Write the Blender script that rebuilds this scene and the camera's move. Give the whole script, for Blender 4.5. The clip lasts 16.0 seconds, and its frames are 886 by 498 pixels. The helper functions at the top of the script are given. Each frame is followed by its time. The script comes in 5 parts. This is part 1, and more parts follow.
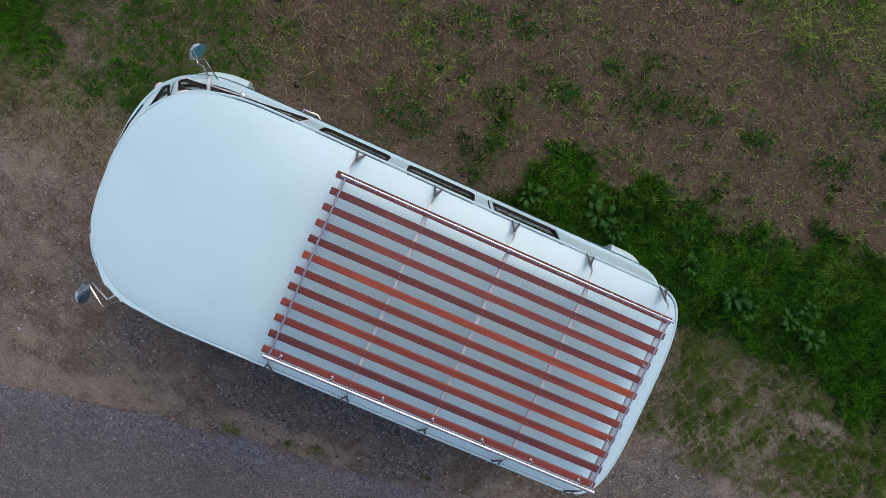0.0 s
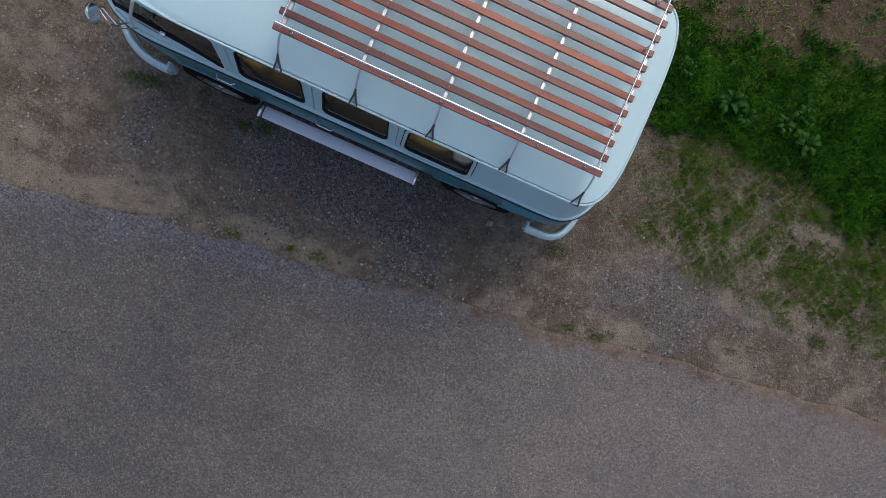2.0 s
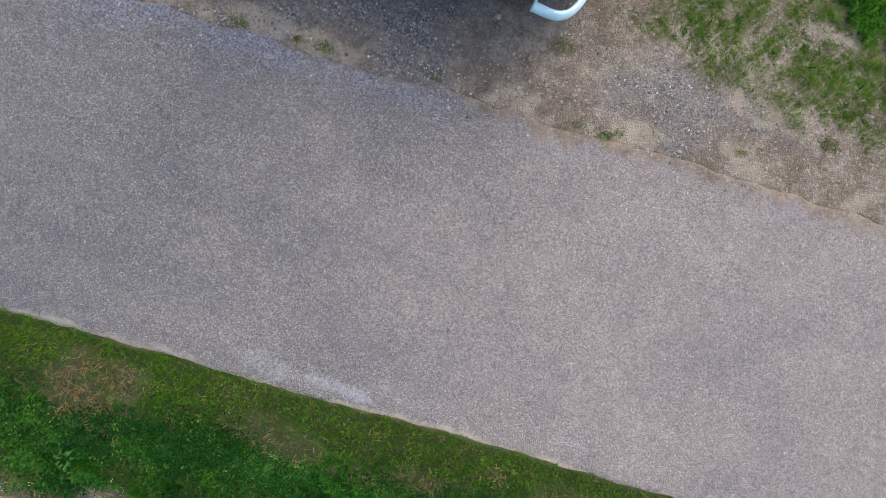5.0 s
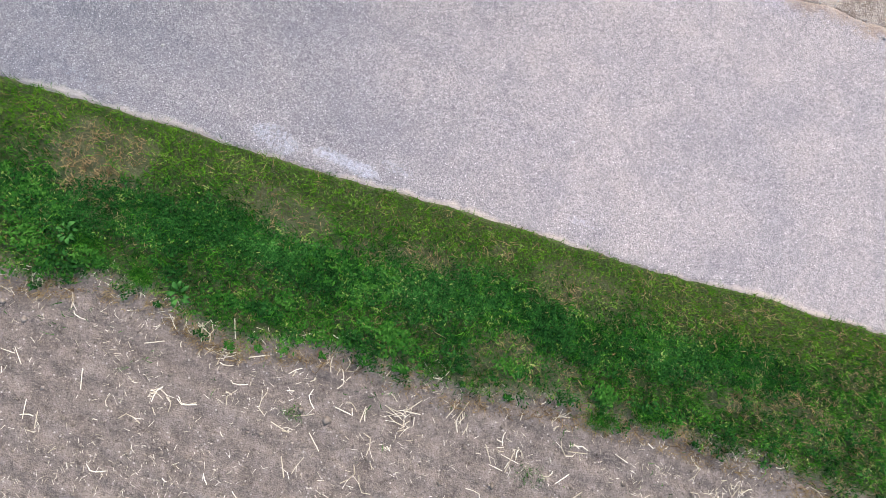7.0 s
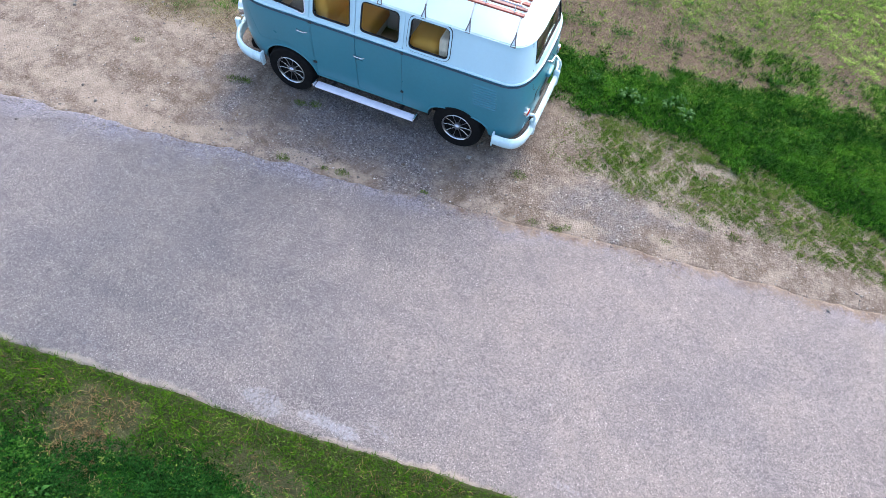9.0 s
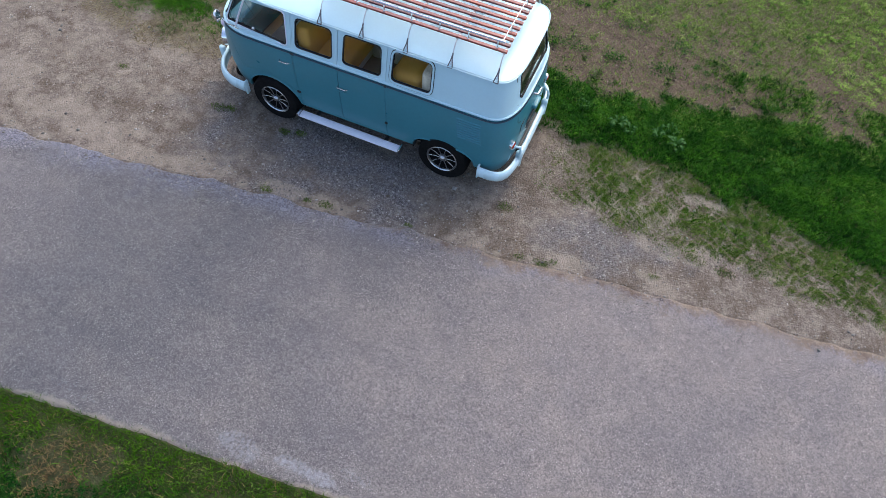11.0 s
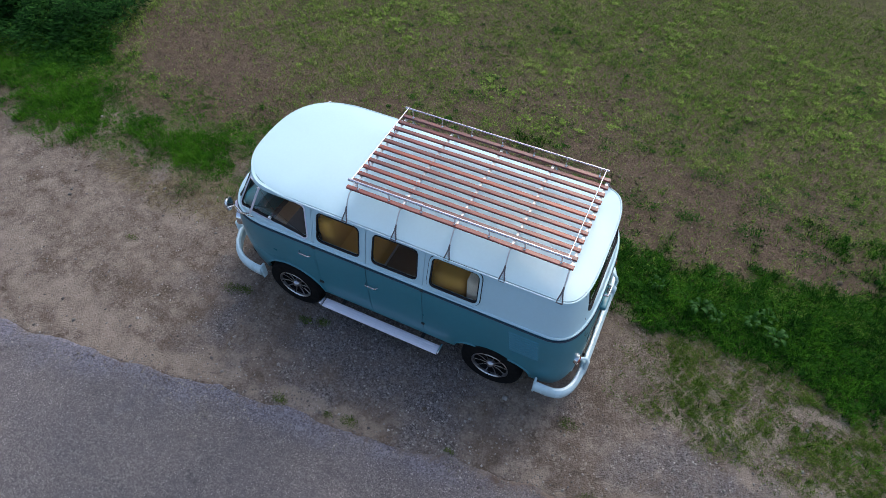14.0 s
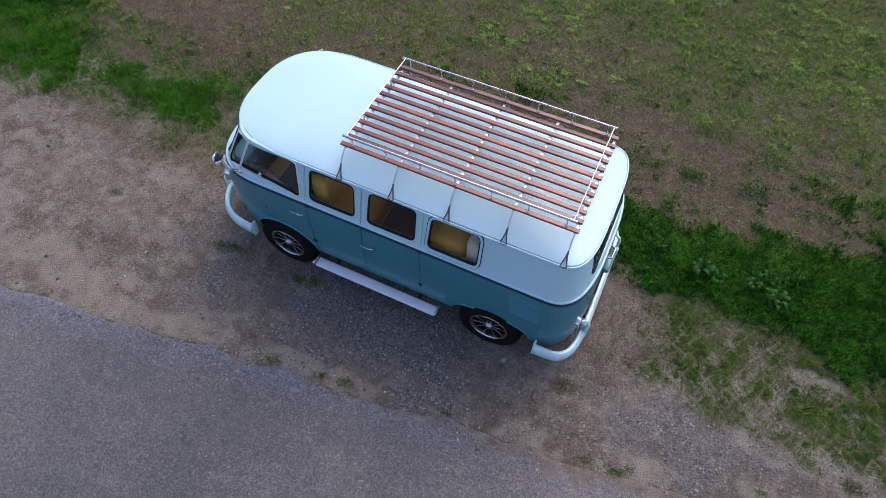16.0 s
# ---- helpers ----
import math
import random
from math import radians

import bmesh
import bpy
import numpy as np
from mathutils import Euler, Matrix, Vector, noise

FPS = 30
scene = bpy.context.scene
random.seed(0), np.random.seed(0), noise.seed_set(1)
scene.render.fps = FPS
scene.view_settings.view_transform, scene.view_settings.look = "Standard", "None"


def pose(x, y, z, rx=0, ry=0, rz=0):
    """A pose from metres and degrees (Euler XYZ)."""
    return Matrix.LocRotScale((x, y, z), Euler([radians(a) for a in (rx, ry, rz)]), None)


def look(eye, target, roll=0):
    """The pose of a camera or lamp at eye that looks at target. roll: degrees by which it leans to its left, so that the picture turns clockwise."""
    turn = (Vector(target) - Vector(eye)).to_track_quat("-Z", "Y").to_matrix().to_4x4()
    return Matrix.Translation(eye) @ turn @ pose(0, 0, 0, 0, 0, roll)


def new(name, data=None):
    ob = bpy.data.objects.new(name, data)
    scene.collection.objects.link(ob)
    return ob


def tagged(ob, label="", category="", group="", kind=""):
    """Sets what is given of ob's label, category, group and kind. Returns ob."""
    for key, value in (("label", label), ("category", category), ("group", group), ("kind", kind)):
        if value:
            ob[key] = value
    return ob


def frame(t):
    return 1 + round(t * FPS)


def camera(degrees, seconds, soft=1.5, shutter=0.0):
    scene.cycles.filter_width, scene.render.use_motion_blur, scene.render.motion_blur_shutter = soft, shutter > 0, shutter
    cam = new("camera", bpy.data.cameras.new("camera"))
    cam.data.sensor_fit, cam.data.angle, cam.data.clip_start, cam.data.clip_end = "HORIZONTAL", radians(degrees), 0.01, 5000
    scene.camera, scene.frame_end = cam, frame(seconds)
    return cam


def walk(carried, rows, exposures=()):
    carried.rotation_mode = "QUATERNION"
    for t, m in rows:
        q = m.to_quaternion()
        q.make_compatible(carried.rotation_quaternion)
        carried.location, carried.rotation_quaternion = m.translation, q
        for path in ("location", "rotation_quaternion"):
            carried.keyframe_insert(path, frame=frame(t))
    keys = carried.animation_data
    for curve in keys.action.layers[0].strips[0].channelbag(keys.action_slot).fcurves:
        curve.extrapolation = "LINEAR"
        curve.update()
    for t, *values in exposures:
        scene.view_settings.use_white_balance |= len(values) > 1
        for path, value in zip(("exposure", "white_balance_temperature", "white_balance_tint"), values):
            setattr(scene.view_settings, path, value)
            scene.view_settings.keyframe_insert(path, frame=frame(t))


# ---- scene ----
cam = camera(72.33, 16.0, soft=0.25)
PATH = [
    (0, -0.007, 0.605, 5.552, -4.70, -2.78, 23.98),
    (0.5, 0.058, 0.478, 5.574, -4.85, -2.67, 23.91),
    (1, 0.249, -0.117, 5.624, -3.48, -3.24, 23.79),
    (1.5, 0.484, -0.743, 5.655, -2.49, -3.51, 23.81),
    (2, 0.744, -1.382, 5.708, -1.63, -3.65, 23.66),
    (2.5, 0.978, -1.952, 5.732, -1.04, -3.67, 23.61),
    (3, 1.250, -2.520, 5.722, -0.30, -3.25, 23.85),
    (3.2, 1.350, -2.732, 5.714, 0.00, -3.18, 23.95),
    (5.3, 1.547, -3.205, 5.765, -2.85, -2.87, 23.78),
    (5.5, 1.627, -3.433, 5.780, -2.40, -2.94, 23.81),
    (6, 1.913, -4.297, 5.809, -1.18, -3.49, 23.75),
    (6.5, 2.230, -5.162, 5.825, -0.25, -3.87, 23.41),
    (7, 2.413, -5.736, 5.818, 3.99, -4.37, 23.01),
    (7.5, 2.516, -5.944, 5.843, 12.72, -4.33, 22.94),
    (8, 2.734, -6.040, 5.902, 22.87, -3.27, 23.16),
    (8.5, 2.891, -6.047, 5.953, 29.90, -2.43, 23.28),
    (9, 2.881, -6.056, 6.040, 32.19, -3.17, 23.06),
    (9.5, 2.965, -6.046, 6.091, 32.80, -3.12, 23.02),
    (10, 2.993, -5.926, 6.148, 32.90, -3.06, 23.18),
    (12.5, 2.742, -4.977, 6.186, 31.00, -1.97, 24.29),
    (13, 2.624, -4.691, 6.028, 32.35, -1.27, 24.95),
    (13.5, 2.352, -4.194, 5.987, 36.62, -0.45, 25.50),
    (14, 2.032, -3.727, 6.043, 38.13, -0.00, 25.53),
    (14.5, 1.900, -3.534, 6.018, 37.28, 0.10, 25.52),
    (15, 1.864, -3.528, 5.944, 34.73, -0.36, 25.40),
    (15.5, 1.844, -3.558, 5.942, 33.30, -0.88, 25.21),
    (16, 1.873, -3.567, 5.932, 33.34, -0.89, 25.28),
]
# seconds, stops, kelvin, tint
EXPOSURE = [(0, 0.06, 6700, 11), (1.0, 0.05, 6700, 10), (2.0, 0.0, 6700, 7), (3.2, 0.02, 6750, 0), (5.3, 1.56, 6650, 4), (6.0, 1.90, 6550, 6), (7.0, 2.02, 6500, 7), (8.0, 2.06, 6350, 9),
            (9.0, 1.88, 6300, 8), (10.0, 1.47, 6300, 7), (12.5, 0.78, 6300, 7), (13.0, 0.70, 6300, 8), (14.0, 0.60, 6280, 8), (16, 0.60, 6120, 12)]
walk(cam, [(t, pose(x, y, z, rx, ry, rz)) for t, x, y, z, rx, ry, rz in PATH], EXPOSURE)

# ---- light: bright overcast sky, soft sun from behind the van ----
SUN_EL, SUN_AZ = radians(55), radians(8)
world = bpy.data.worlds.new("sky")
scene.world = world
world.use_nodes = True
wn, wl = world.node_tree.nodes, world.node_tree.links
sky = wn.new("ShaderNodeTexSky")
sky.sky_type, sky.sun_disc = "NISHITA", False
sky.sun_elevation, sky.sun_rotation = SUN_EL, SUN_AZ
sky.air_density, sky.dust_density, sky.ozone_density = 1.0, 4.0, 1.0
wl.new(sky.outputs[0], wn["Background"].inputs[0])
wn["Background"].inputs[1].default_value = 0.175
sun = new("sun", bpy.data.lights.new("sun", "SUN"))
sun.data.energy, sun.data.angle, sun.data.color = 0.4, radians(35), (1.0, 0.96, 0.9)
sun.matrix_world = look((0, 0, 0), (-math.sin(SUN_AZ) * math.cos(SUN_EL), -math.cos(SUN_AZ) * math.cos(SUN_EL), -math.sin(SUN_EL)))


# ---- materials ----
def material(name, color, rough=0.5, metal=0.0, vary=0.12, scale=6.0, fine=90.0, bump=0.0, bump_scale=200.0, dirt=None, dirt_amount=0.0, coat=0.0, spread=0.0):
    """A paint, metal or cloth: broad and fine variation of the base colour, optional dust in patches, fine relief."""
    m = bpy.data.materials.new(name)
    m.use_nodes = True
    n, l = m.node_tree.nodes, m.node_tree.links
    b = n["Principled BSDF"]
    co = n.new("ShaderNodeTexCoord")
    broad, grain = n.new("ShaderNodeTexNoise"), n.new("ShaderNodeTexNoise")
    for tex, s in ((broad, scale), (grain, fine)):
        tex.inputs["Scale"].default_value, tex.inputs["Detail"].default_value = s, 4
        l.new(co.outputs["Object"], tex.inputs["Vector"])
    add = n.new("ShaderNodeMath")
    l.new(broad.outputs[0], add.inputs[0])
    l.new(grain.outputs[0], add.inputs[1])
    ramp = n.new("ShaderNodeMapRange")
    ramp.inputs[1].default_value, ramp.inputs[2].default_value = 0.6, 1.4
    ramp.inputs[3].default_value, ramp.inputs[4].default_value = 1 - vary, 1 + vary
    l.new(add.outputs[0], ramp.inputs[0])
    out = n.new("ShaderNodeMix")
    out.data_type, out.blend_type = "RGBA", "MULTIPLY"
    out.inputs[0].default_value = 1
    out.inputs[6].default_value = (*color, 1)
    l.new(ramp.outputs[0], out.inputs[7])
    last = out.outputs[2]
    if spread:
        info, mr, mul = n.new("ShaderNodeObjectInfo"), n.new("ShaderNodeMapRange"), n.new("ShaderNodeMix")
        mr.inputs[3].default_value, mr.inputs[4].default_value = 1 - spread, 1 + spread
        l.new(info.outputs["Random"], mr.inputs[0])
        mul.data_type, mul.blend_type = "RGBA", "MULTIPLY"
        mul.inputs[0].default_value = 1
        l.new(last, mul.inputs[6])
        l.new(mr.outputs[0], mul.inputs[7])
        last = mul.outputs[2]
    if dirt:
        patch, mr, mx = n.new("ShaderNodeTexNoise"), n.new("ShaderNodeMapRange"), n.new("ShaderNodeMix")
        patch.inputs["Scale"].default_value, patch.inputs["Detail"].default_value = scale * 0.7, 8
        l.new(co.outputs["Object"], patch.inputs["Vector"])
        mr.inputs[1].default_value, mr.inputs[2].default_value = 0.48, 0.72
        mr.inputs[4].default_value = dirt_amount
        l.new(patch.outputs[0], mr.inputs[0])
        mx.data_type = "RGBA"
        l.new(mr.outputs[0], mx.inputs[0])
        l.new(last, mx.inputs[6])
        mx.inputs[7].default_value = (*dirt, 1)
        last = mx.outputs[2]
    l.new(last, b.inputs["Base Color"])
    rr = n.new("ShaderNodeMapRange")
    rr.inputs[1].default_value, rr.inputs[2].default_value = 0.3, 0.7
    rr.inputs[3].default_value, rr.inputs[4].default_value = rough * 0.8, min(1, rough * 1.25)
    l.new(broad.outputs[0], rr.inputs[0])
    l.new(rr.outputs[0], b.inputs["Roughness"])
    b.inputs["Metallic"].default_value, b.inputs["Coat Weight"].default_value = metal, coat
    b.inputs["Coat Roughness"].default_value = 0.08
    b.inputs["Specular IOR Level"].default_value = 0.5 if rough < 0.6 else 0.2
    if bump:
        relief, bp = n.new("ShaderNodeTexNoise"), n.new("ShaderNodeBump")
        relief.inputs["Scale"].default_value = bump_scale
        l.new(co.outputs["Object"], relief.inputs["Vector"])
        l.new(relief.outputs[0], bp.inputs["Height"])
        bp.inputs["Strength"].default_value, bp.inputs["Distance"].default_value = bump, 0.004
        l.new(bp.outputs[0], b.inputs["Normal"])
    return m


def glass_material():
    m = bpy.data.materials.new("window_glass")
    m.use_nodes = True
    b = m.node_tree.nodes["Principled BSDF"]
    b.inputs["Base Color"].default_value = (0.98, 0.99, 0.985, 1)
    b.inputs["Roughness"].default_value, b.inputs["IOR"].default_value = 0.0, 1.28
    b.inputs["Transmission Weight"].default_value = 1.0
    return m


WHITE = material("pale_blue_white_paint", (0.430, 0.612, 0.685), 0.42, vary=0.03, scale=2.5, fine=40, dirt=(0.40, 0.53, 0.58), dirt_amount=0.16, coat=0.12)
TEAL = material("teal_paint", (0.040, 0.186, 0.236), 0.34, vary=0.06, scale=2.0, fine=30, dirt=(0.066, 0.195, 0.228), dirt_amount=0.2, coat=0.2)
BUMPER = material("pale_bumper_paint", (0.49, 0.65, 0.71), 0.3, vary=0.04, dirt=(0.4, 0.42, 0.38), dirt_amount=0.25, coat=0.3)
CHROME = material("chrome", (0.72, 0.73, 0.75), 0.16, metal=1.0, vary=0.05, scale=15)
RAIL = material("polished_steel_tube", (0.55, 0.53, 0.57), 0.22, metal=1.0, vary=0.08, scale=15)
STEEL = material("galvanised_steel", (0.5, 0.52, 0.55), 0.4, metal=0.75, vary=0.2, scale=12, fine=150)
DARK_STEEL = material("weathered_steel_clamp", (0.10, 0.10, 0.115), 0.55, metal=0.2, vary=0.3, scale=25)
ALU = material("aluminium_tread", (0.70, 0.71, 0.80), 0.45, metal=0.15, vary=0.08, scale=10, bump=0.2)
RUBBER = material("black_rubber", (0.018, 0.018, 0.02), 0.65, vary=0.2, scale=20, bump=0.1)
TYRE = material("tyre_rubber", (0.006, 0.006, 0.0065), 0.9, vary=0.25, scale=14, dirt=(0.02, 0.018, 0.016), dirt_amount=0.2, bump=0.25, bump_scale=120)
BLACK = material("black_enamel", (0.02, 0.02, 0.022), 0.45, vary=0.2)
PIT = material("sooty_black_metal", (0.006, 0.006, 0.007), 0.8, vary=0.2)
UNDER = material("underbody_dirt", (0.012, 0.011, 0.010), 0.9, vary=0.3, bump=0.3)
FLOORING = material("brown_floor_mat", (0.30, 0.22, 0.14), 0.8, vary=0.15, scale=8)
RIM = material("polished_alloy_rim", (0.42, 0.43, 0.47), 0.3, metal=1.0, vary=0.1, scale=15)
LINING = material("grey_interior_lining", (0.60, 0.585, 0.53), 0.8, vary=0.1, bump=0.1)
OCHRE = material("ochre_upholstery", (0.62, 0.33, 0.065), 0.75, vary=0.12, scale=9, bump=0.2, bump_scale=300)
CREAM = material("cream_bedding", (0.66, 0.58, 0.46), 0.85, vary=0.08, scale=7, bump=0.3, bump_scale=40)
GREYSEAT = material("dark_grey_vinyl", (0.05, 0.05, 0.055), 0.55, vary=0.15, bump=0.1)
SHADE_NAVY = material("navy_belt_shade", (0.012, 0.03, 0.055), 0.4, vary=0.1)
RED = material("red_lens", (0.35, 0.015, 0.01), 0.2, vary=0.05)
CLEAR = material("pale_indicator_lens", (0.62, 0.55, 0.66), 0.15, vary=0.05)
LENS = material("headlight_lens", (0.75, 0.78, 0.8), 0.1, metal=0.4, vary=0.05)
for dull in (TYRE, PIT, UNDER, RUBBER):
    dull.node_tree.nodes["Principled BSDF"].inputs["Specular IOR Level"].default_value = 0.12
GLASS = glass_material()


def wood_material(name, dark, mid, light):
    m = bpy.data.materials.new(name)
    m.use_nodes = True
    n, l = m.node_tree.nodes, m.node_tree.links
    b = n["Principled BSDF"]
    co, mp = n.new("ShaderNodeTexCoord"), n.new("ShaderNodeMapping")
    mp.inputs["Scale"].default_value = (1.2, 40, 40)
    l.new(co.outputs["Object"], mp.inputs["Vector"])
    grain, worn, info = n.new("ShaderNodeTexNoise"), n.new("ShaderNodeTexNoise"), n.new("ShaderNodeObjectInfo")
    grain.inputs["Scale"].default_value, grain.inputs["Detail"].default_value = 2.0, 6
    l.new(mp.outputs[0], grain.inputs["Vector"])
    worn.inputs["Scale"].default_value = 1.7
    l.new(co.outputs["Object"], worn.inputs["Vector"])
    s1, s2 = n.new("ShaderNodeMath"), n.new("ShaderNodeMath")
    l.new(grain.outputs[0], s1.inputs[0])
    l.new(worn.outputs[0], s1.inputs[1])
    l.new(s1.outputs[0], s2.inputs[0])
    half = n.new("ShaderNodeMath")
    half.operation = "MULTIPLY"
    half.inputs[1].default_value = 0.5
    l.new(info.outputs["Random"], half.inputs[0])
    l.new(half.outputs[0], s2.inputs[1])
    ramp = n.new("ShaderNodeValToRGB")
    e = ramp.color_ramp.elements
    e.new(0.58)
    for i, (at, c) in enumerate(((0.44, dark), (0.57, mid), (0.71, light))):
        e[i].position, e[i].color = at, (*c, 1)
    sc = n.new("ShaderNodeMath")
    sc.operation = "MULTIPLY"
    sc.inputs[1].default_value = 0.45
    l.new(s2.outputs[0], sc.inputs[0])
    l.new(sc.outputs[0], ramp.inputs[0])
    l.new(ramp.outputs[0], b.inputs["Base Color"])
    b.inputs["Roughness"].default_value = 0.45
    b.inputs["Specular IOR Level"].default_value = 0.4
    b.inputs["Coat Weight"].default_value, b.inputs["Coat Roughness"].default_value = 0.55, 0.22
    bp = n.new("ShaderNodeBump")
    bp.inputs["Strength"].default_value, bp.inputs["Distance"].default_value = 0.25, 0.002
    l.new(grain.outputs[0], bp.inputs["Height"])
    l.new(bp.outputs[0], b.inputs["Normal"])
    return m


WOOD = wood_material("weathered_mahogany", (0.060, 0.009, 0.010), (0.112, 0.017, 0.015), (0.195, 0.032, 0.020))
FRESH_WOOD = wood_material("orange_brown_varnished_wood", (0.085, 0.011, 0.008), (0.165, 0.022, 0.011), (0.280, 0.042, 0.012))


# ---- mesh helpers ----
def finish(bm, smooth=40):
    bmesh.ops.recalc_face_normals(bm, faces=bm.faces)
    me = bpy.data.meshes.new("mesh")
    bm.to_mesh(me)
    bm.free()
    if smooth:
        me.shade_smooth()
        me.set_sharp_from_angle(angle=radians(smooth))
    return me


def part(name, bm, mat, parent, label="", smooth=40):
    """One mesh object under a thing or a part; the bmesh is in world metres and the parents stand unturned."""
    me = bm if isinstance(bm, bpy.types.Mesh) else finish(bm, smooth)
    if mat:
        me.materials.clear()
        me.materials.append(mat)
    ob = new(name, me)
    if parent:
        ob.parent = parent
        base, up = Vector(), parent
        while up:
            base += up.location
            up = up.parent
        me.transform(Matrix.Translation(-base))
    if label:
        ob["label"] = label
    return ob


def box(bm, x0, x1, y0, y1, z0, z1, bevel=0.0, seg=2):
    r = bmesh.ops.create_cube(bm, size=1, matrix=Matrix.Translation(((x0 + x1) / 2, (y0 + y1) / 2, (z0 + z1) / 2)) @ Matrix.Diagonal((x1 - x0, y1 - y0, z1 - z0, 1)))
    if bevel:
        edges = list({e for v in r["verts"] for e in v.link_edges})
        bmesh.ops.bevel(bm, geom=edges, offset=bevel, segments=seg, affect="EDGES", profile=0.5)
    return bm


def boxed(*a, **k):
    return box(bmesh.new(), *a, **k)


def cyl(bm, a, b, r, r2=None, n=12):
    a, b = Vector(a), Vector(b)
    d = b - a
    m = Matrix.Translation((a + b) / 2) @ d.to_track_quat("Z", "Y").to_matrix().to_4x4()
    bmesh.ops.create_cone(bm, cap_ends=True, segments=n, radius1=r, radius2=r if r2 is None else r2, depth=d.length, matrix=m)
    return bm


def tube(pts, r, n=8, closed=False, flat=1.0, bm=None):
    """A bent tube, or with flat < 1 a strap, along points."""
    bm = bm or bmesh.new()
    pts = [Vector(p) for p in pts]
    rings, up = [], None
    for i, p in enumerate(pts):
        a = pts[i - 1] if i or closed else p
        b = pts[(i + 1) % len(pts)] if i < len(pts) - 1 or closed else p
        t = (b - a).normalized()
        if up is None:
            up = t.orthogonal().normalized() if abs(t.z) > 0.9 else (Vector((0, 0, 1)) - t * t.z).normalized()
        up = (up - t * up.dot(t)).normalized()
        side = t.cross(up)
        rings.append([bm.verts.new(p + r * (math.cos(k * math.tau / n) * side + flat * math.sin(k * math.tau / n) * up)) for k in range(n)])
    for i in range(len(rings) if closed else len(rings) - 1):
        a, b = rings[i], rings[(i + 1) % len(rings)]
        for k in range(n):
            bm.faces.new((a[k], a[(k + 1) % n], b[(k + 1) % n], b[k]))
    if not closed:
        bm.faces.new(rings[0])
        bm.faces.new(rings[-1])
    return bm


def lathe(profile, at, axis, n=32, closed=True):
    """Turn a profile of (radius, along) round an axis through at."""
    bm = bmesh.new()
    m = Matrix.Translation(at) @ Vector(axis).to_track_quat("Z", "Y").to_matrix().to_4x4()
    rings = [[bm.verts.new(m @ Vector((r * math.cos(k * math.tau / n), r * math.sin(k * math.tau / n), h))) for k in range(n)] for r, h in profile]
    for i in range(len(rings) if closed else len(rings) - 1):
        a, b = rings[i], rings[(i + 1) % len(rings)]
        for k in range(n):
            bm.faces.new((a[k], a[(k + 1) % n], b[(k + 1) % n], b[k]))
    if not closed:
        for ring in (rings[0], rings[-1]):
            bm.faces.new(ring)
    return bm


def cut(ob_mesh, cutters, op="DIFFERENCE"):
    """The mesh after a boolean with the cutters (bmeshes), one after another."""
    ob = new("work", ob_mesh)
    for c in cutters:
        tool = new("tool", finish(c, 0))
        mod = ob.modifiers.new("b", "BOOLEAN")
        mod.object, mod.operation, mod.solver = tool, op, "EXACT"
        bpy.context.view_layer.update()
        me = bpy.data.meshes.new_from_object(ob.evaluated_get(bpy.context.evaluated_depsgraph_get()))
        ob.modifiers.clear()
        ob.data = me
        bpy.data.objects.remove(tool)
    me = ob.data
    bpy.data.objects.remove(ob)
    return me


def smoothed(me, angle=32):
    me.shade_smooth()
    me.set_sharp_from_angle(angle=radians(angle))
    return me


def rounded(corners, r, seg=5):
    """A polygon with rounded corners, from 2D corners."""
    out, n = [], len(corners)
    for i in range(n):
        p, a, b = Vector(corners[i]), Vector(corners[i - 1]), Vector(corners[(i + 1) % n])
        u, v = (a - p).normalized(), (b - p).normalized()
        for k in range(seg + 1):
            t = k / seg
            out.append(p + u * r * (1 - t) ** 2 + v * r * t ** 2)
    return out


def prism(shape, axis, lo, hi):
    """A closed prism of a 2D shape along x ("x": shape in y, z) or y ("y": shape in x, z)."""
    bm = bmesh.new()
    put = (lambda p, h: (p[0], h, p[1])) if axis == "y" else (lambda p, h: (h, p[0], p[1]))
    a, b = [bm.verts.new(put(p, lo)) for p in shape], [bm.verts.new(put(p, hi)) for p in shape]
    bm.faces.new(a), bm.faces.new(b)
    for i in range(len(a)):
        j = (i + 1) % len(a)
        bm.faces.new((a[i], a[j], b[j], b[i]))
    return bm


# ---- the van: front towards -x, axles at x = -1.2 and 1.2 ----
van = tagged(new("camper_van"), "teal and pale blue vintage split-window camper van parked on gravel", "van")

ZS = [0.34, 0.45, 0.62, 0.80, 1.00, 1.16, 1.235, 1.25, 1.31, 1.40, 1.50, 1.59, 1.67, 1.72]
HALF = [w - 0.012 for w in (0.820, 0.842, 0.858, 0.866, 0.868, 0.862, 0.852, 0.846, 0.832, 0.812, 0.790, 0.768, 0.748, 0.735)]
NOSE = [-2.00, -2.05, -2.08, -2.09, -2.075, -2.035, -2.008, -2.0, -1.968, -1.915, -1.862, -1.81, -1.765, -1.74]
TAIL = [1.985, 2.02, 2.04, 2.04, 2.03, 2.015, 2.01, 2.005, 1.99, 1.975, 1.96, 1.94, 1.92, 1.91]


def prof(table, z):
    return float(np.interp(z, ZS, table))


def bend(z):
    """Where the nose and the tail begin to round, and the exponent of each."""
    k = min(1, max(0, (z - 1.25) / 0.5))
    return -1.30 + 0.12 * k, 1.60 - 0.02 * k, 2.92 - 0.1 * k, 3.1 + 0.9 * min(1, max(0, (1.24 - z) / 0.35))


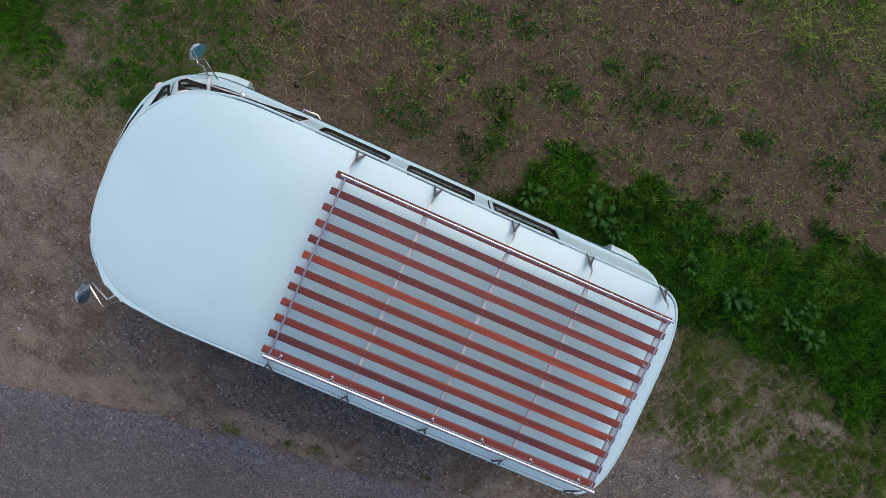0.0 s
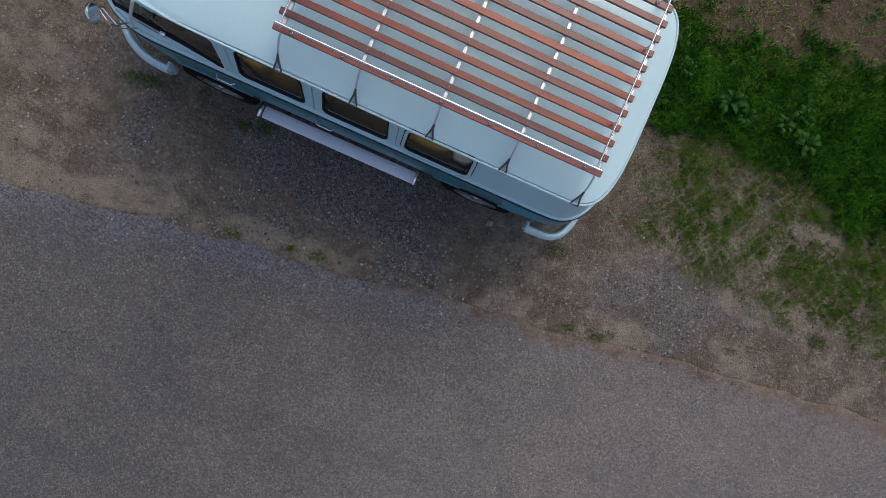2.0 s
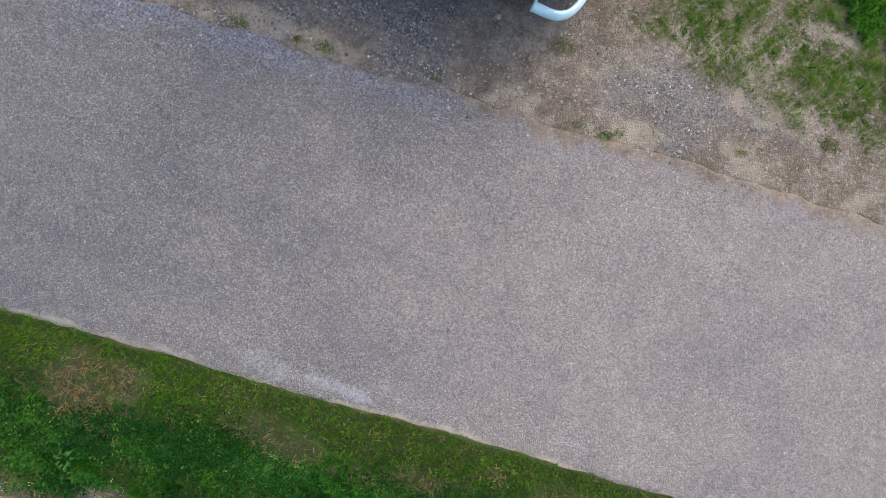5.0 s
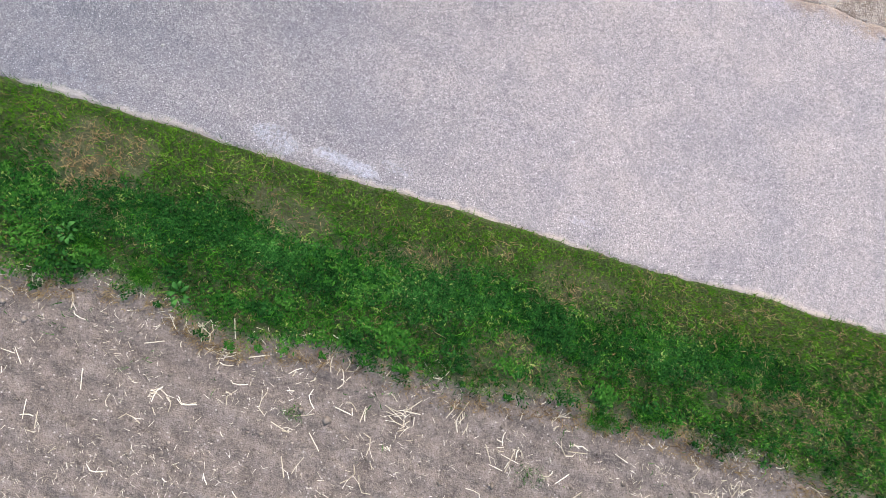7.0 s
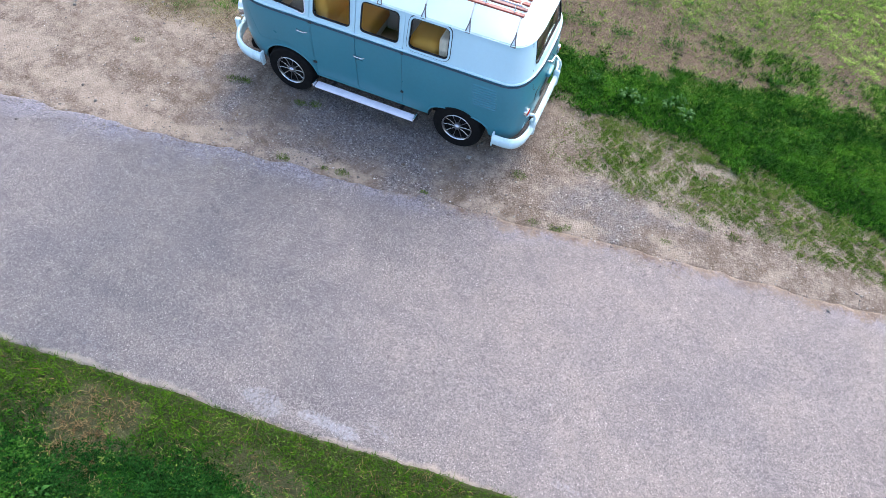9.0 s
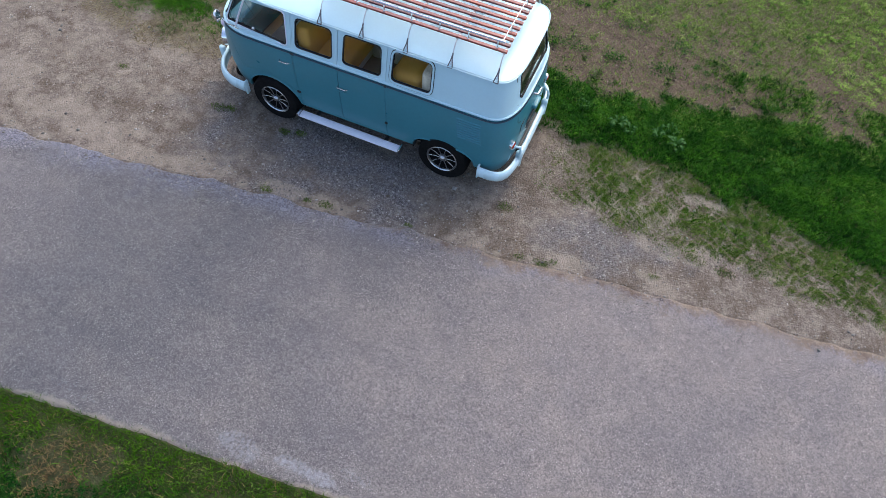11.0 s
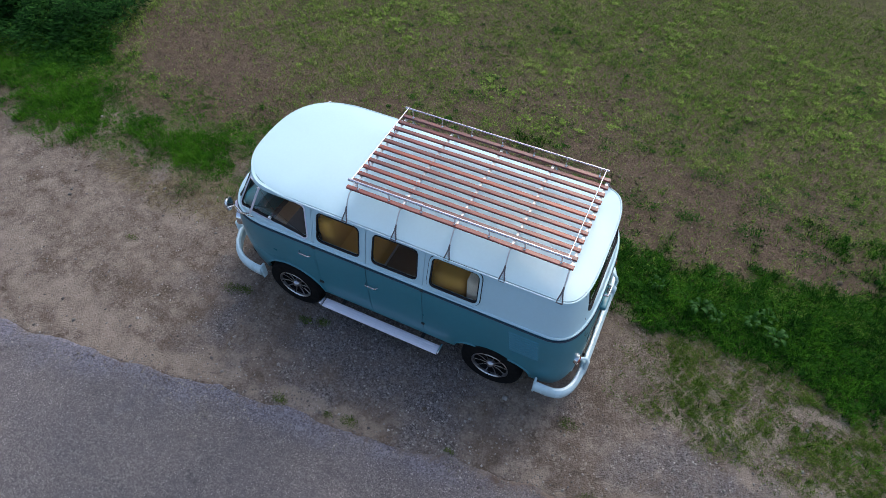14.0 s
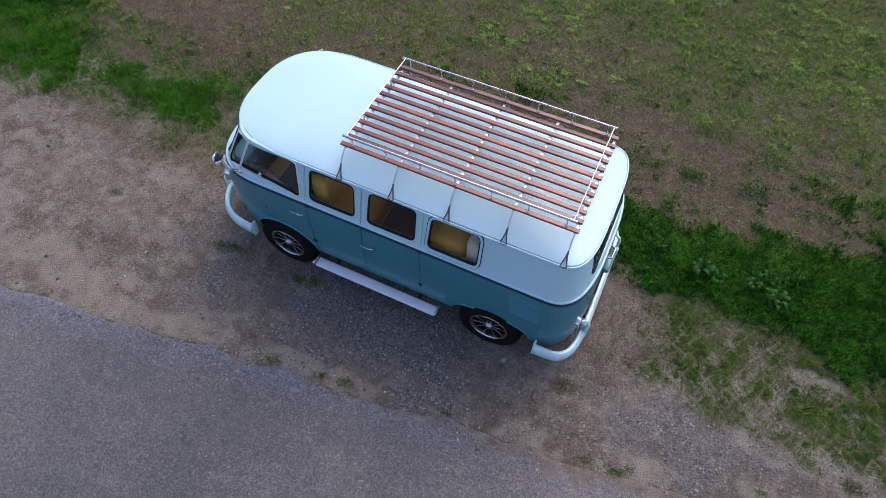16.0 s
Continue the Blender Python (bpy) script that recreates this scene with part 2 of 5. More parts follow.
def outline(z, inset=0.0):
    """The body's plan at a height, from the tail round by -y to the nose and back by +y."""
    w, xf, xr = prof(HALF, z) - inset, prof(NOSE, z) + inset, prof(TAIL, z) - inset
    sf, sr, nf, nr = bend(z)
    half = []
    for k in range(15):
        a = k / 14 * math.pi / 2
        half.append((sr + (xr - sr) * math.cos(a) ** (2 / nr), w * math.sin(a) ** (2 / nr)))
    for k in range(1, 30):
        half.append((sr + (sf - sr) * k / 30, w))
    for k in range(19):
        a = k / 18 * math.pi / 2
        half.append((sf + (xf - sf) * math.sin(a) ** (2 / nf), w * math.cos(a) ** (2 / nf)))
    return [(x, -y) for x, y in half] + [(x, y) for x, y in half[-2:0:-1]]


def band(levels, thick=0.03):
    """A closed shell of the body between heights."""
    bm = bmesh.new()
    loops = [[bm.verts.new((x, y, z)) for x, y in outline(z)] for z in levels]
    loops += [[bm.verts.new((x, y, z)) for x, y in outline(z, thick)] for z in reversed(levels)]
    n = len(loops[0])
    for i in range(len(loops)):
        a, b = loops[i], loops[(i + 1) % len(loops)]
        for k in range(n):
            bm.faces.new((a[k], a[(k + 1) % n], b[(k + 1) % n], b[k]))
    return finish(bm, 0)


def side_y(x, z):
    """Half-width of the body at a place along it."""
    w, xf, xr = prof(HALF, z), prof(NOSE, z), prof(TAIL, z)
    sf, sr, nf, nr = bend(z)
    if x < sf:
        return w * max(0, 1 - min(1, (sf - x) / (sf - xf)) ** nf) ** (1 / nf)
    if x > sr:
        return w * max(0, 1 - min(1, (x - sr) / (xr - sr)) ** nr) ** (1 / nr)
    return w


def nose_x(y, z):
    sf, _, nf, _ = bend(z)
    return sf + (prof(NOSE, z) - sf) * max(0, 1 - min(1, abs(y) / prof(HALF, z)) ** nf) ** (1 / nf)


def tail_x(y, z):
    _, sr, _, nr = bend(z)
    return sr + (prof(TAIL, z) - sr) * max(0, 1 - min(1, abs(y) / prof(HALF, z)) ** nr) ** (1 / nr)


SIDE = {s: (lambda p, off, s=s: Vector((p[0], s * (side_y(p[0], p[1]) + off), p[1]))) for s in (-1, 1)}
FRONT = lambda p, off: Vector((nose_x(p[0], p[1]) - off, p[0], p[1]))
BACK = lambda p, off: Vector((tail_x(p[0], p[1]) + off, p[0], p[1]))


def ring(shape, on, inner, outer, low, high):
    """A frame that follows a shape on the body's skin, from inner to outer beside the line, from low to high over the skin."""
    bm = bmesh.new()
    mid = sum(shape, Vector((0, 0))) / len(shape)
    n, rows = len(shape), []
    for i, p in enumerate(shape):
        t = (shape[(i + 1) % n] - shape[i - 1]).normalized()
        nrm = Vector((t.y, -t.x))
        if nrm.dot(p - mid) < 0:
            nrm = -nrm
        rows.append([bm.verts.new(on(p + nrm * d, h)) for d, h in ((inner, low), (inner, high), (outer, high), (outer, low))])
    for i in range(n):
        a, b = rows[i], rows[(i + 1) % n]
        for k in range(4):
            bm.faces.new((a[k], a[(k + 1) % 4], b[(k + 1) % 4], b[k]))
    return bm


def pane(shape, on, depth=-0.012, thick=0.005):
    bm = bmesh.new()
    a, b = [bm.verts.new(on(p, depth)) for p in shape], [bm.verts.new(on(p, depth - thick)) for p in shape]
    n = len(shape)
    ca, cb = (bm.verts.new(on(sum(shape, Vector((0, 0))) / n, d)) for d in (depth, depth - thick))
    for i in range(n):
        j = (i + 1) % n
        bm.faces.new((a[i], a[j], b[j], b[i]))
        bm.faces.new((a[i], a[j], ca)), bm.faces.new((b[i], b[j], cb))
    return bm


def shrunk(shape, d):
    mid = sum(shape, Vector((0, 0))) / len(shape)
    return [p + (mid - p).normalized() * d for p in shape]


BELT, GUTTER = 1.25, 1.72
door_window = rounded([(-1.770, 1.305), (-0.872, 1.305), (-0.895, 1.680), (-1.590, 1.680)], 0.04)
side_windows = [rounded([(a, 1.315), (b, 1.315), (b - 0.012, 1.668), (a + 0.012, 1.668)], 0.06) for a, b in ((-0.755, -0.262), (-0.128, 0.368), (0.500, 0.990))]
screen = {s: rounded([(s * 0.025, 1.305), (s * 0.655, 1.305), (s * 0.580, 1.69), (s * 0.025, 1.69)], 0.04) for s in (-1, 1)}
rear_window = rounded([(-0.50, 1.36), (0.50, 1.36), (0.45, 1.665), (-0.45, 1.665)], 0.07)

# door outlines in x and z, for the gaps and the leaves
front_door = rounded([(-1.60, 0.72), (-1.20, 0.79), (-0.815, 0.62), (-0.815, 1.705), (-1.615, 1.705), (-1.795, 1.30)], 0.035)
cargo_doors = [rounded([(-0.795, 0.40), (-0.200, 0.40), (-0.200, 1.70), (-0.795, 1.70)], 0.03), rounded([(-0.190, 0.40), (0.430, 0.40), (0.430, 1.70), (-0.190, 1.70)], 0.03)]

upper = band([BELT + 0.001, 1.31, 1.40, 1.50, 1.59, 1.67, GUTTER])
lower = band([0.36, 0.45, 0.62, 0.80, 1.00, 1.16, 1.235, BELT])

openings = [prism(w, "y", -1.1, 1.1) for w in [door_window, *side_windows]]
openings += [prism(screen[s], "x", -2.4, -1.50) for s in (-1, 1)] + [prism(rear_window, "x", 1.4, 2.3)]
upper = cut(upper, openings)
arches = []


def arch_point(ax, a, grow=0.0):
    """A point on a wheel arch in x and z: round in front, low and flat-topped at the back."""
    wide, tall, e = (0.395, 0.375, 1.0) if ax < 0 else (0.425, 0.265, 0.72)
    c, s = math.cos(a), math.sin(a)
    return ax + (wide + grow) * math.copysign(abs(c) ** e, c), 0.335 + (tall + grow) * math.copysign(abs(s) ** e, s)


for ax in (-1.2, 1.2):
    arc = [Vector(arch_point(ax, a)) for a in np.linspace(-0.6, math.pi + 0.6, 40)]
    arches.append(prism(arc, "y", -1.1, 1.1))
lower = cut(lower, arches)


def grown(shape, d):
    mid = sum(shape, Vector((0, 0))) / len(shape)
    return [p + Vector((math.copysign(d, p.x - mid.x), math.copysign(d, p.y - mid.y))) for p in shape]


def leaf(mesh, shape, s):
    """The piece of a body shell inside a door's outline on one side."""
    return cut(mesh.copy(), [prism(shape, "y", *((-1.1, -0.3) if s < 0 else (0.3, 1.1)))], "INTERSECT")


doors = [("front_door", front_door, -1), ("front_door", front_door, 1), ("cargo_door", cargo_doors[0], -1), ("cargo_door", cargo_doors[1], -1)]
leaves = [(name, leaf(lower, shape, s), leaf(upper, shape, s), s, shape) for name, shape, s in doors]
gaps = [prism(grown(shape, 0.004), "y", *((-1.1, -0.3) if s < 0 else (0.3, 1.1))) for _, shape, s in doors]
lower = cut(lower, gaps)
gaps = [prism(grown(shape, 0.004), "y", *((-1.1, -0.3) if s < 0 else (0.3, 1.1))) for _, shape, s in doors]
upper = cut(upper, gaps)
part("lower_body", smoothed(lower), TEAL, van, "teal painted lower body panels")
part("upper_body", smoothed(upper), WHITE, van, "pale blue-white upper body panels")
door_obs = []
for name, low, up, s, shape in leaves:
    d = part(name, smoothed(low), TEAL, van, "closed teal door with pale window frame")
    part("window_frame", smoothed(up), WHITE, d, "pale blue-white door frame")
    door_obs.append(d)

# dark inner skin behind the door gaps
for s in (-1, 1):
    for k, (x0, x1) in enumerate(((-1.57, -1.54), (-0.835, -0.775), (-0.215, -0.175), (0.41, 0.45))):
        part("door_pillar", boxed(x0, x1, *sorted((s * 0.70, s * 0.735)), 0.7 if k < 1 else 0.42, 1.30), BLACK, van, "dark door pillar behind the gap")

# roof skin and gutter; the roof stands out over the windscreen as a shallow peak
def roof_plan():
    half = []
    w, xf, xr = 0.735, -1.785, 1.918
    for k in range(15):
        a = k / 14 * math.pi / 2
        half.append((1.58 + (xr - 1.58) * math.cos(a) ** (2 / 3.8), w * math.sin(a) ** (2 / 3.8)))
    for k in range(1, 30):
        half.append((1.58 - 2.53 * k / 30, w))
    for k in range(19):
        a = k / 18 * math.pi / 2
        half.append((-0.95 + (xf + 0.95) * math.sin(a) ** (2 / 2.7), w * math.cos(a) ** (2 / 2.7)))
    # the roof sits a little out of true towards the front
    skew = lambda x: 0.012 * min(1, max(0, (0.6 - x) / 1.6))
    return [(x, skew(x) - y) for x, y in half] + [(x, skew(x) + y) for x, y in half[-2:0:-1]]


bm = bmesh.new()
rings = []
base = roof_plan()
for r in (1.0, 0.985, 0.96, 0.92, 0.86, 0.78, 0.66, 0.5, 0.3, 0.12):
    h = 0.096 * (1 - r ** 2.4) ** 0.85
    rings.append([bm.verts.new((0.03 + (x - 0.03) * r, y * r, GUTTER + 0.001 + h)) for x, y in base])
n = len(base)
for a, b in zip(rings, rings[1:]):
    for k in range(n):
        bm.faces.new((a[k], a[(k + 1) % n], b[(k + 1) % n], b[k]))
bm.faces.new(rings[-1])
inner = [bm.verts.new((0.03 + (x - 0.03) * 0.96, y * 0.95, GUTTER + 0.001)) for x, y in base]
lid = [bm.verts.new((0.03 + (x - 0.03) * 0.7, y * 0.7, GUTTER + 0.05)) for x, y in base]
for a, b in ((rings[0], inner), (inner, lid)):
    for k in range(n):
        bm.faces.new((a[k], a[(k + 1) % n], b[(k + 1) % n], b[k]))
bm.faces.new(lid)
part("roof", bm, WHITE, van, "smooth pale blue-white domed roof", smooth=50)
gut = [(x * 1.004, y * 1.018, GUTTER - 0.006) for x, y in roof_plan()]
part("rain_gutter", tube(gut, 0.0085, 6, closed=True, flat=0.7), WHITE, van, "pale rain gutter round the roof")
belt = [(x * 1.003, y * 1.004, 1.253) for x, y in outline(1.253)]
part("belt_moulding", tube(belt, 0.012, 6, closed=True, flat=1.1), WHITE, van, "pale belt moulding")
# the shade below the moulding, modelled as a thin navy tube
belt_shade = [(x * 1.003, y * 1.005, 1.219) for x, y in outline(1.219)]
part("belt_line", tube(belt_shade, 0.011, 6, closed=True, flat=1.1), SHADE_NAVY, van, "dark navy line drawn as the shade under the belt moulding")

# windows
def window(name, shape, on, trim):
    seal = part(name, ring(shape, on, -0.007, 0.004, -0.02, 0.005), RUBBER, van, "window with black rubber seal")
    p = part("pane", pane(shrunk(shape, 0.006), on), GLASS, seal, "clear window glass", smooth=0)
    p.visible_shadow = False
    if trim:
        part("window_trim", ring(shape, on, 0.006, 0.028, -0.01, 0.012), WHITE, seal, "pale painted window surround")
        part("outer_seal", ring(shape, on, 0.028, 0.035, -0.01, 0.006), RUBBER, seal)
    return seal

for s in (-1, 1):
    w = window("door_window", door_window, SIDE[s], False)
    part("window_trim", ring(door_window, SIDE[s], 0.006, 0.016, -0.01, 0.010), ALU, w, "thin bright metal window surround")
    part("window_channel", tube([SIDE[s]((-1.593, 1.305), 0.002), SIDE[s]((-1.515, 1.49), 0.002), SIDE[s]((-1.430, 1.68), 0.002)], 0.011, 6), ALU, w, "slanted pale divider of the quarter light")
    part("vent_latch", boxed(-1.36, -1.32, *sorted((s * 0.77, s * 0.80)), 1.33, 1.35, bevel=0.005), CHROME, w, "small chrome latch")
    for i, shape in enumerate(side_windows):
        window("side_window", shape, SIDE[s], i == 2)
    window("windscreen", screen[s], FRONT, False)
window("rear_window", rear_window, BACK, False)

# handles and hinges
for d, (name, shape, s) in zip(door_obs, doors):
    hx, hz = {"front_door": (-0.925, 1.065)}.get(name, (-0.14 if shape is cargo_doors[1] else None, 0.965))
    if hx:
        y = side_y(hx, hz)
        part("door_handle", tube([(hx - 0.07, s * y, hz), (hx - 0.06, s * (y + 0.03), hz), (hx + 0.05, s * (y + 0.032), hz), (hx + 0.07, s * (y + 0.01), hz - 0.004)], 0.008, 8, flat=0.8), RAIL, d, "chrome door handle")
    xs = (-0.808,) if name == "front_door" else ((-0.792,) if shape is cargo_doors[0] else (0.432,))
    for hx in xs:
        for hz in (1.215, 0.62):
            y = side_y(hx, hz)
            part("hinge", boxed(hx - 0.018, hx + 0.018, *sorted((s * (y - 0.01), s * (y + 0.014))), hz - 0.016, hz + 0.016, bevel=0.006), BLACK, d, "small dark door hinge")
hx = -0.14
part("door_lock_plate", boxed(hx - 0.05, hx + 0.05, -0.872, -0.862, 0.895, 0.91, bevel=0.004), TEAL, door_obs[3], "pressed lip below the handle")

# cooling louvres behind the rear wheel arch on both sides
for s in (-1, 1):
    for k in range(9):
        z = 1.125 - 0.036 * k
        bm = bmesh.new()
        x0, x1 = 1.335 + 0.004 * k, 1.645 + 0.004 * k
        prof_pts = [(0.001, 0.007), (0.013, 0.000), (0.013, -0.004), (-0.004, -0.007)]
        ends = []
        for x in (x0, x0 + 0.02, x1 - 0.02, x1):
            k2 = 0.15 if x in (x0, x1) else 1.0
            ends.append([bm.verts.new((x, s * (side_y(x, z + dz) - 0.004 + (o + 0.004) * k2), z + dz)) for o, dz in prof_pts])
        for a, b in zip(ends, ends[1:]):
            for i in range(4):
                bm.faces.new((a[i], a[(i + 1) % 4], b[(i + 1) % 4], b[i]))
        bm.faces.new(ends[0]), bm.faces.new(ends[-1])
        part("louvre", bm, TEAL, van, "pressed teal cooling louvre")

# wheel arch lips and wells
for ax in (-1.2, 1.2):
    for s in (-1, 1):
        pts = [(x, s * (side_y(x, z) + 0.002), z) for x, z in (arch_point(ax, a) for a in np.linspace(0.12, math.pi - 0.12, 34))]
        part("arch_lip", tube(pts, 0.010, 6), TEAL, van, "rolled wheel arch edge")
        bm = bmesh.new()
        rows = []
        for a in np.linspace(-0.1, math.pi + 0.1, 18):
            x, z = arch_point(ax, a, 0.005)
            rows.append([bm.verts.new((x, s * 0.47, z)), bm.verts.new((x, s * (side_y(x, z) - 0.02), z))])
        mid = bm.verts.new((ax, s * 0.47, 0.335))
        for a, b in zip(rows, rows[1:]):
            bm.faces.new((a[0], b[0], b[1], a[1])), bm.faces.new((a[0], b[0], mid))
        part("wheel_well", bm, UNDER, van, "dark dirty wheel well")

part("underbody", boxed(-1.95, 1.85, -0.66, 0.66, 0.27, 0.42, bevel=0.04), UNDER, van, "dark underbody")
part("cabin_floor", boxed(-1.75, 1.80, -0.78, 0.78, 0.66, 0.70), FLOORING, van, "pale brown cabin floor")


# wheels
def wheel(ax, s):
    out = s * (0.862 if ax < 0 else 0.846)
    w = part("wheel", lathe([(0.198, -0.10), (0.206, -0.10), (0.206, 0.008), (0.200, 0.012), (0.188, 0.002), (0.187, -0.09)], (ax, out, 0.331), (0, s, 0), 36), RIM, van, "polished rim with thin spokes")
    tyre = [(0.200, -0.19), (0.250, -0.205), (0.312, -0.20), (0.332, -0.185), (0.338, -0.15), (0.338, -0.05), (0.332, -0.012), (0.316, 0.008), (0.255, 0.014), (0.204, 0.004)]
    part("tyre", lathe(tyre, (ax, out, 0.331), (0, s, 0), 44), TYRE, w, "black dusty tyre")
    part("rim_barrel", lathe([(0.182, -0.075), (0.187, -0.02), (0.180, -0.02), (0.168, -0.07)], (ax, out, 0.331), (0, s, 0), 32), PIT, w, "black rim barrel")
    bm = bmesh.new()
    cyl(bm, (ax, out - s * 0.078, 0.331), (ax, out - s * 0.068, 0.331), 0.184, n=32)
    part("brake_disc", bm, PIT, w, "black wheel centre")
    for k in range(10):
        a = k / 10 * math.tau + 0.1
        c, d = math.cos(a), math.sin(a)
        bm = bmesh.new()
        tube([(ax + c * 0.035, out - s * 0.018, 0.331 + d * 0.035), (ax + c * 0.12, out - s * 0.022, 0.331 + d * 0.12), (ax + c * 0.187, out - s * 0.012, 0.331 + d * 0.187)], 0.0052, 6, bm=bm)
        part("spoke", bm, RIM, w)
    part("hub_cap", lathe([(0.001, 0.016), (0.022, 0.014), (0.034, 0.004), (0.045, -0.012), (0.045, -0.05), (0.001, -0.05)], (ax, out, 0.331), (0, s, 0), 20, closed=False), RIM, w, "round chrome hub cap")
    return w

for ax in (-1.2, 1.2):
    for s in (-1, 1):
        wheel(ax, s)

# running board under the cargo doors
for s in (-1,):
    rb = part("running_board", boxed(-0.80, 0.635, *sorted((s * 0.845, s * 0.955)), 0.268, 0.298, bevel=0.010), ALU, van, "pale metal running board")
    for k in range(3):
        part("tread_rib", boxed(-0.78, 0.615, *sorted((s * (0.873 + 0.025 * k), s * (0.881 + 0.025 * k))), 0.2975, 0.301), ALU, rb)
    for x in (-0.82, 0.645):
        bm = bmesh.new()
        box(bm, x - 0.012, x + 0.012, *sorted((s * 0.83, s * 0.965)), 0.215, 0.33, bevel=0.008)
        part("end_bracket", bm, CHROME, rb, "chrome end bracket")
    for x in (-0.6, 0.4):
        part("bracket", boxed(x - 0.02, x + 0.02, *sorted((s * 0.60, s * 0.90)), 0.248, 0.270), BLACK, rb)
part("sill", boxed(-0.80, 0.80, -0.80, 0.80, 0.34, 0.42, bevel=0.01), BLACK, van, "dark sill below the doors")


# bumpers
def bumper(front):
    sgn = -1 if front else 1
    pts = []
    xs, ys = (-1.60, -2.20) if front else (1.70, 2.075)
    for k in range(41):
        a = -math.pi / 2 + k / 40 * math.pi
        y = 0.90 * math.copysign(abs(math.sin(a)) ** (0.62 if front else 0.42), math.sin(a))
        x = xs + (ys - xs) * max(0.0, math.cos(a)) ** (0.8 if front else 0.42)
        pts.append(Vector((x, y, 0)))
    section = [(-0.004, -0.076), (0.020, -0.074), (0.040, -0.054), (0.050, -0.02), (0.050, 0.02), (0.040, 0.054), (0.020, 0.074), (-0.004, 0.076), (-0.016, 0.055), (-0.006, 0.0), (-0.016, -0.055)]
    bm, rows = bmesh.new(), []
    for i, p in enumerate(pts):
        t = (pts[min(i + 1, 40)] - pts[max(i - 1, 0)]).normalized()
        nrm = Vector((t.y, -t.x, 0))
        if nrm.x * sgn < -0.3 or nrm.dot(p - Vector((sgn * 1.0, 0, 0))) < 0:
            nrm = -nrm
        rows.append([bm.verts.new(p + nrm * o + Vector((0, 0, 0.415 + z))) for o, z in section])
    m = len(section)
    for a, b in zip(rows, rows[1:]):
        for k in range(m):
            bm.faces.new((a[k], a[(k + 1) % m], b[(k + 1) % m], b[k]))
    bm.faces.new(rows[0]), bm.faces.new(rows[-1])
    b = part("front_bumper" if front else "rear_bumper", bm, BUMPER, van, "pale painted wrap-round bumper")
    for s in (-1, 1):
        y = s * 0.50
        x = ys - sgn * 0.02 * 1
        bm = bmesh.new()
        box(bm, *sorted((x - sgn * 0.01, x + sgn * 0.075)), y - 0.032, y + 0.032, 0.30, 0.56, bevel=0.025, seg=3)
        part("overrider", bm, BUMPER, b, "pale bumper overrider")
        if not front:
            yb = y + s * 0.045
            loop = [(x + 0.045, yb, 0.47), (x + 0.050, yb, 0.62), (x + 0.030, yb, 0.675), (x - 0.02, yb + s * 0.03, 0.69), (x - 0.065, yb + s * 0.06, 0.65), (x - 0.075, yb + s * 0.07, 0.47)]
            part("bumper_bow", tube(loop, 0.017, 8), BUMPER, b, "pale tubular bow over the bumper")
        tip = pts[0 if s < 0 else -1]
        part("end_plate", boxed(tip.x - 0.012, tip.x + 0.012, *sorted((s * 0.855, s * 0.925)), 0.30, 0.51, bevel=0.01), BUMPER, b, "bumper end plate")
    part("bumper_bracket", boxed(*sorted((sgn * 1.80, sgn * (abs(ys) - 0.01))), -0.35, 0.35, 0.37, 0.43), BLACK, b, "dark bumper bracket")

bumper(True), bumper(False)

# nose: headlights, indicators, emblem disc, wipers
for s in (-1, 1):
    y, z = s * 0.575, 0.86
    x = nose_x(y, z)
    at, ax = (x + 0.01, y, z), (-0.93, s * 0.34, 0.05)
    h = part("headlight", lathe([(0.115, -0.06), (0.118, 0.02), (0.112, 0.045), (0.098, 0.05), (0.095, 0.03), (0.095, -0.06)], at, ax, 28), CHROME, van, "round headlight with bright rim")
    part("lens", lathe([(0.001, 0.058), (0.05, 0.052), (0.097, 0.034), (0.097, 0.01), (0.001, 0.01)], at, ax, 28, closed=False), LENS, h, "clear headlight lens")
    y, z = s * 0.60, 1.10
    x = nose_x(y, z)
    part("indicator", lathe([(0.001, 0.05), (0.03, 0.046), (0.052, 0.02), (0.056, -0.03), (0.001, -0.03)], (x + 0.01, y, z), (-0.9, s * 0.42, 0), 20, closed=False), CLEAR, van, "pale bullet-shaped front indicator")
    yy = s * 0.30
    pts = [FRONT((s * 0.12, 1.345), 0.02), FRONT((s * 0.30, 1.40), 0.025), FRONT((s * 0.46, 1.43), 0.022)]
    part("wiper", tube(pts, 0.006, 6), BLACK, van, "dark windscreen wiper")
part("nose_emblem", lathe([(0.145, 0.0), (0.15, 0.02), (0.125, 0.022), (0.12, 0.0)], (nose_x(0, 0.98) + 0.012, 0, 0.98), (-1, 0, 0.05), 32), WHITE, van, "round pale nose ring")

# tail: engine lid, hatch seam, lamps, handle, plate lamp
lid = rounded([(-0.50, 0.52), (0.50, 0.52), (0.46, 0.95), (-0.46, 0.95)], 0.06)
part("engine_lid", ring(lid, BACK, -0.012, 0.0, -0.012, 0.004), BLACK, van, "dark seam round the engine lid")
hatch = rounded([(-0.56, 1.03), (0.56, 1.03), (0.52, 1.705), (-0.52, 1.705)], 0.06)
part("hatch_seam", ring(hatch, BACK, -0.008, 0.0, -0.012, 0.002), BLACK, van, "dark seam round the rear hatch")
x = tail_x(0, 1.12)
part("hatch_handle", tube([(x, -0.07, 1.12), (x + 0.045, -0.06, 1.12), (x + 0.05, 0.06, 1.12), (x, 0.07, 1.12)], 0.014, 8), CHROME, van, "chrome hatch handle")
x = tail_x(0, 0.93)
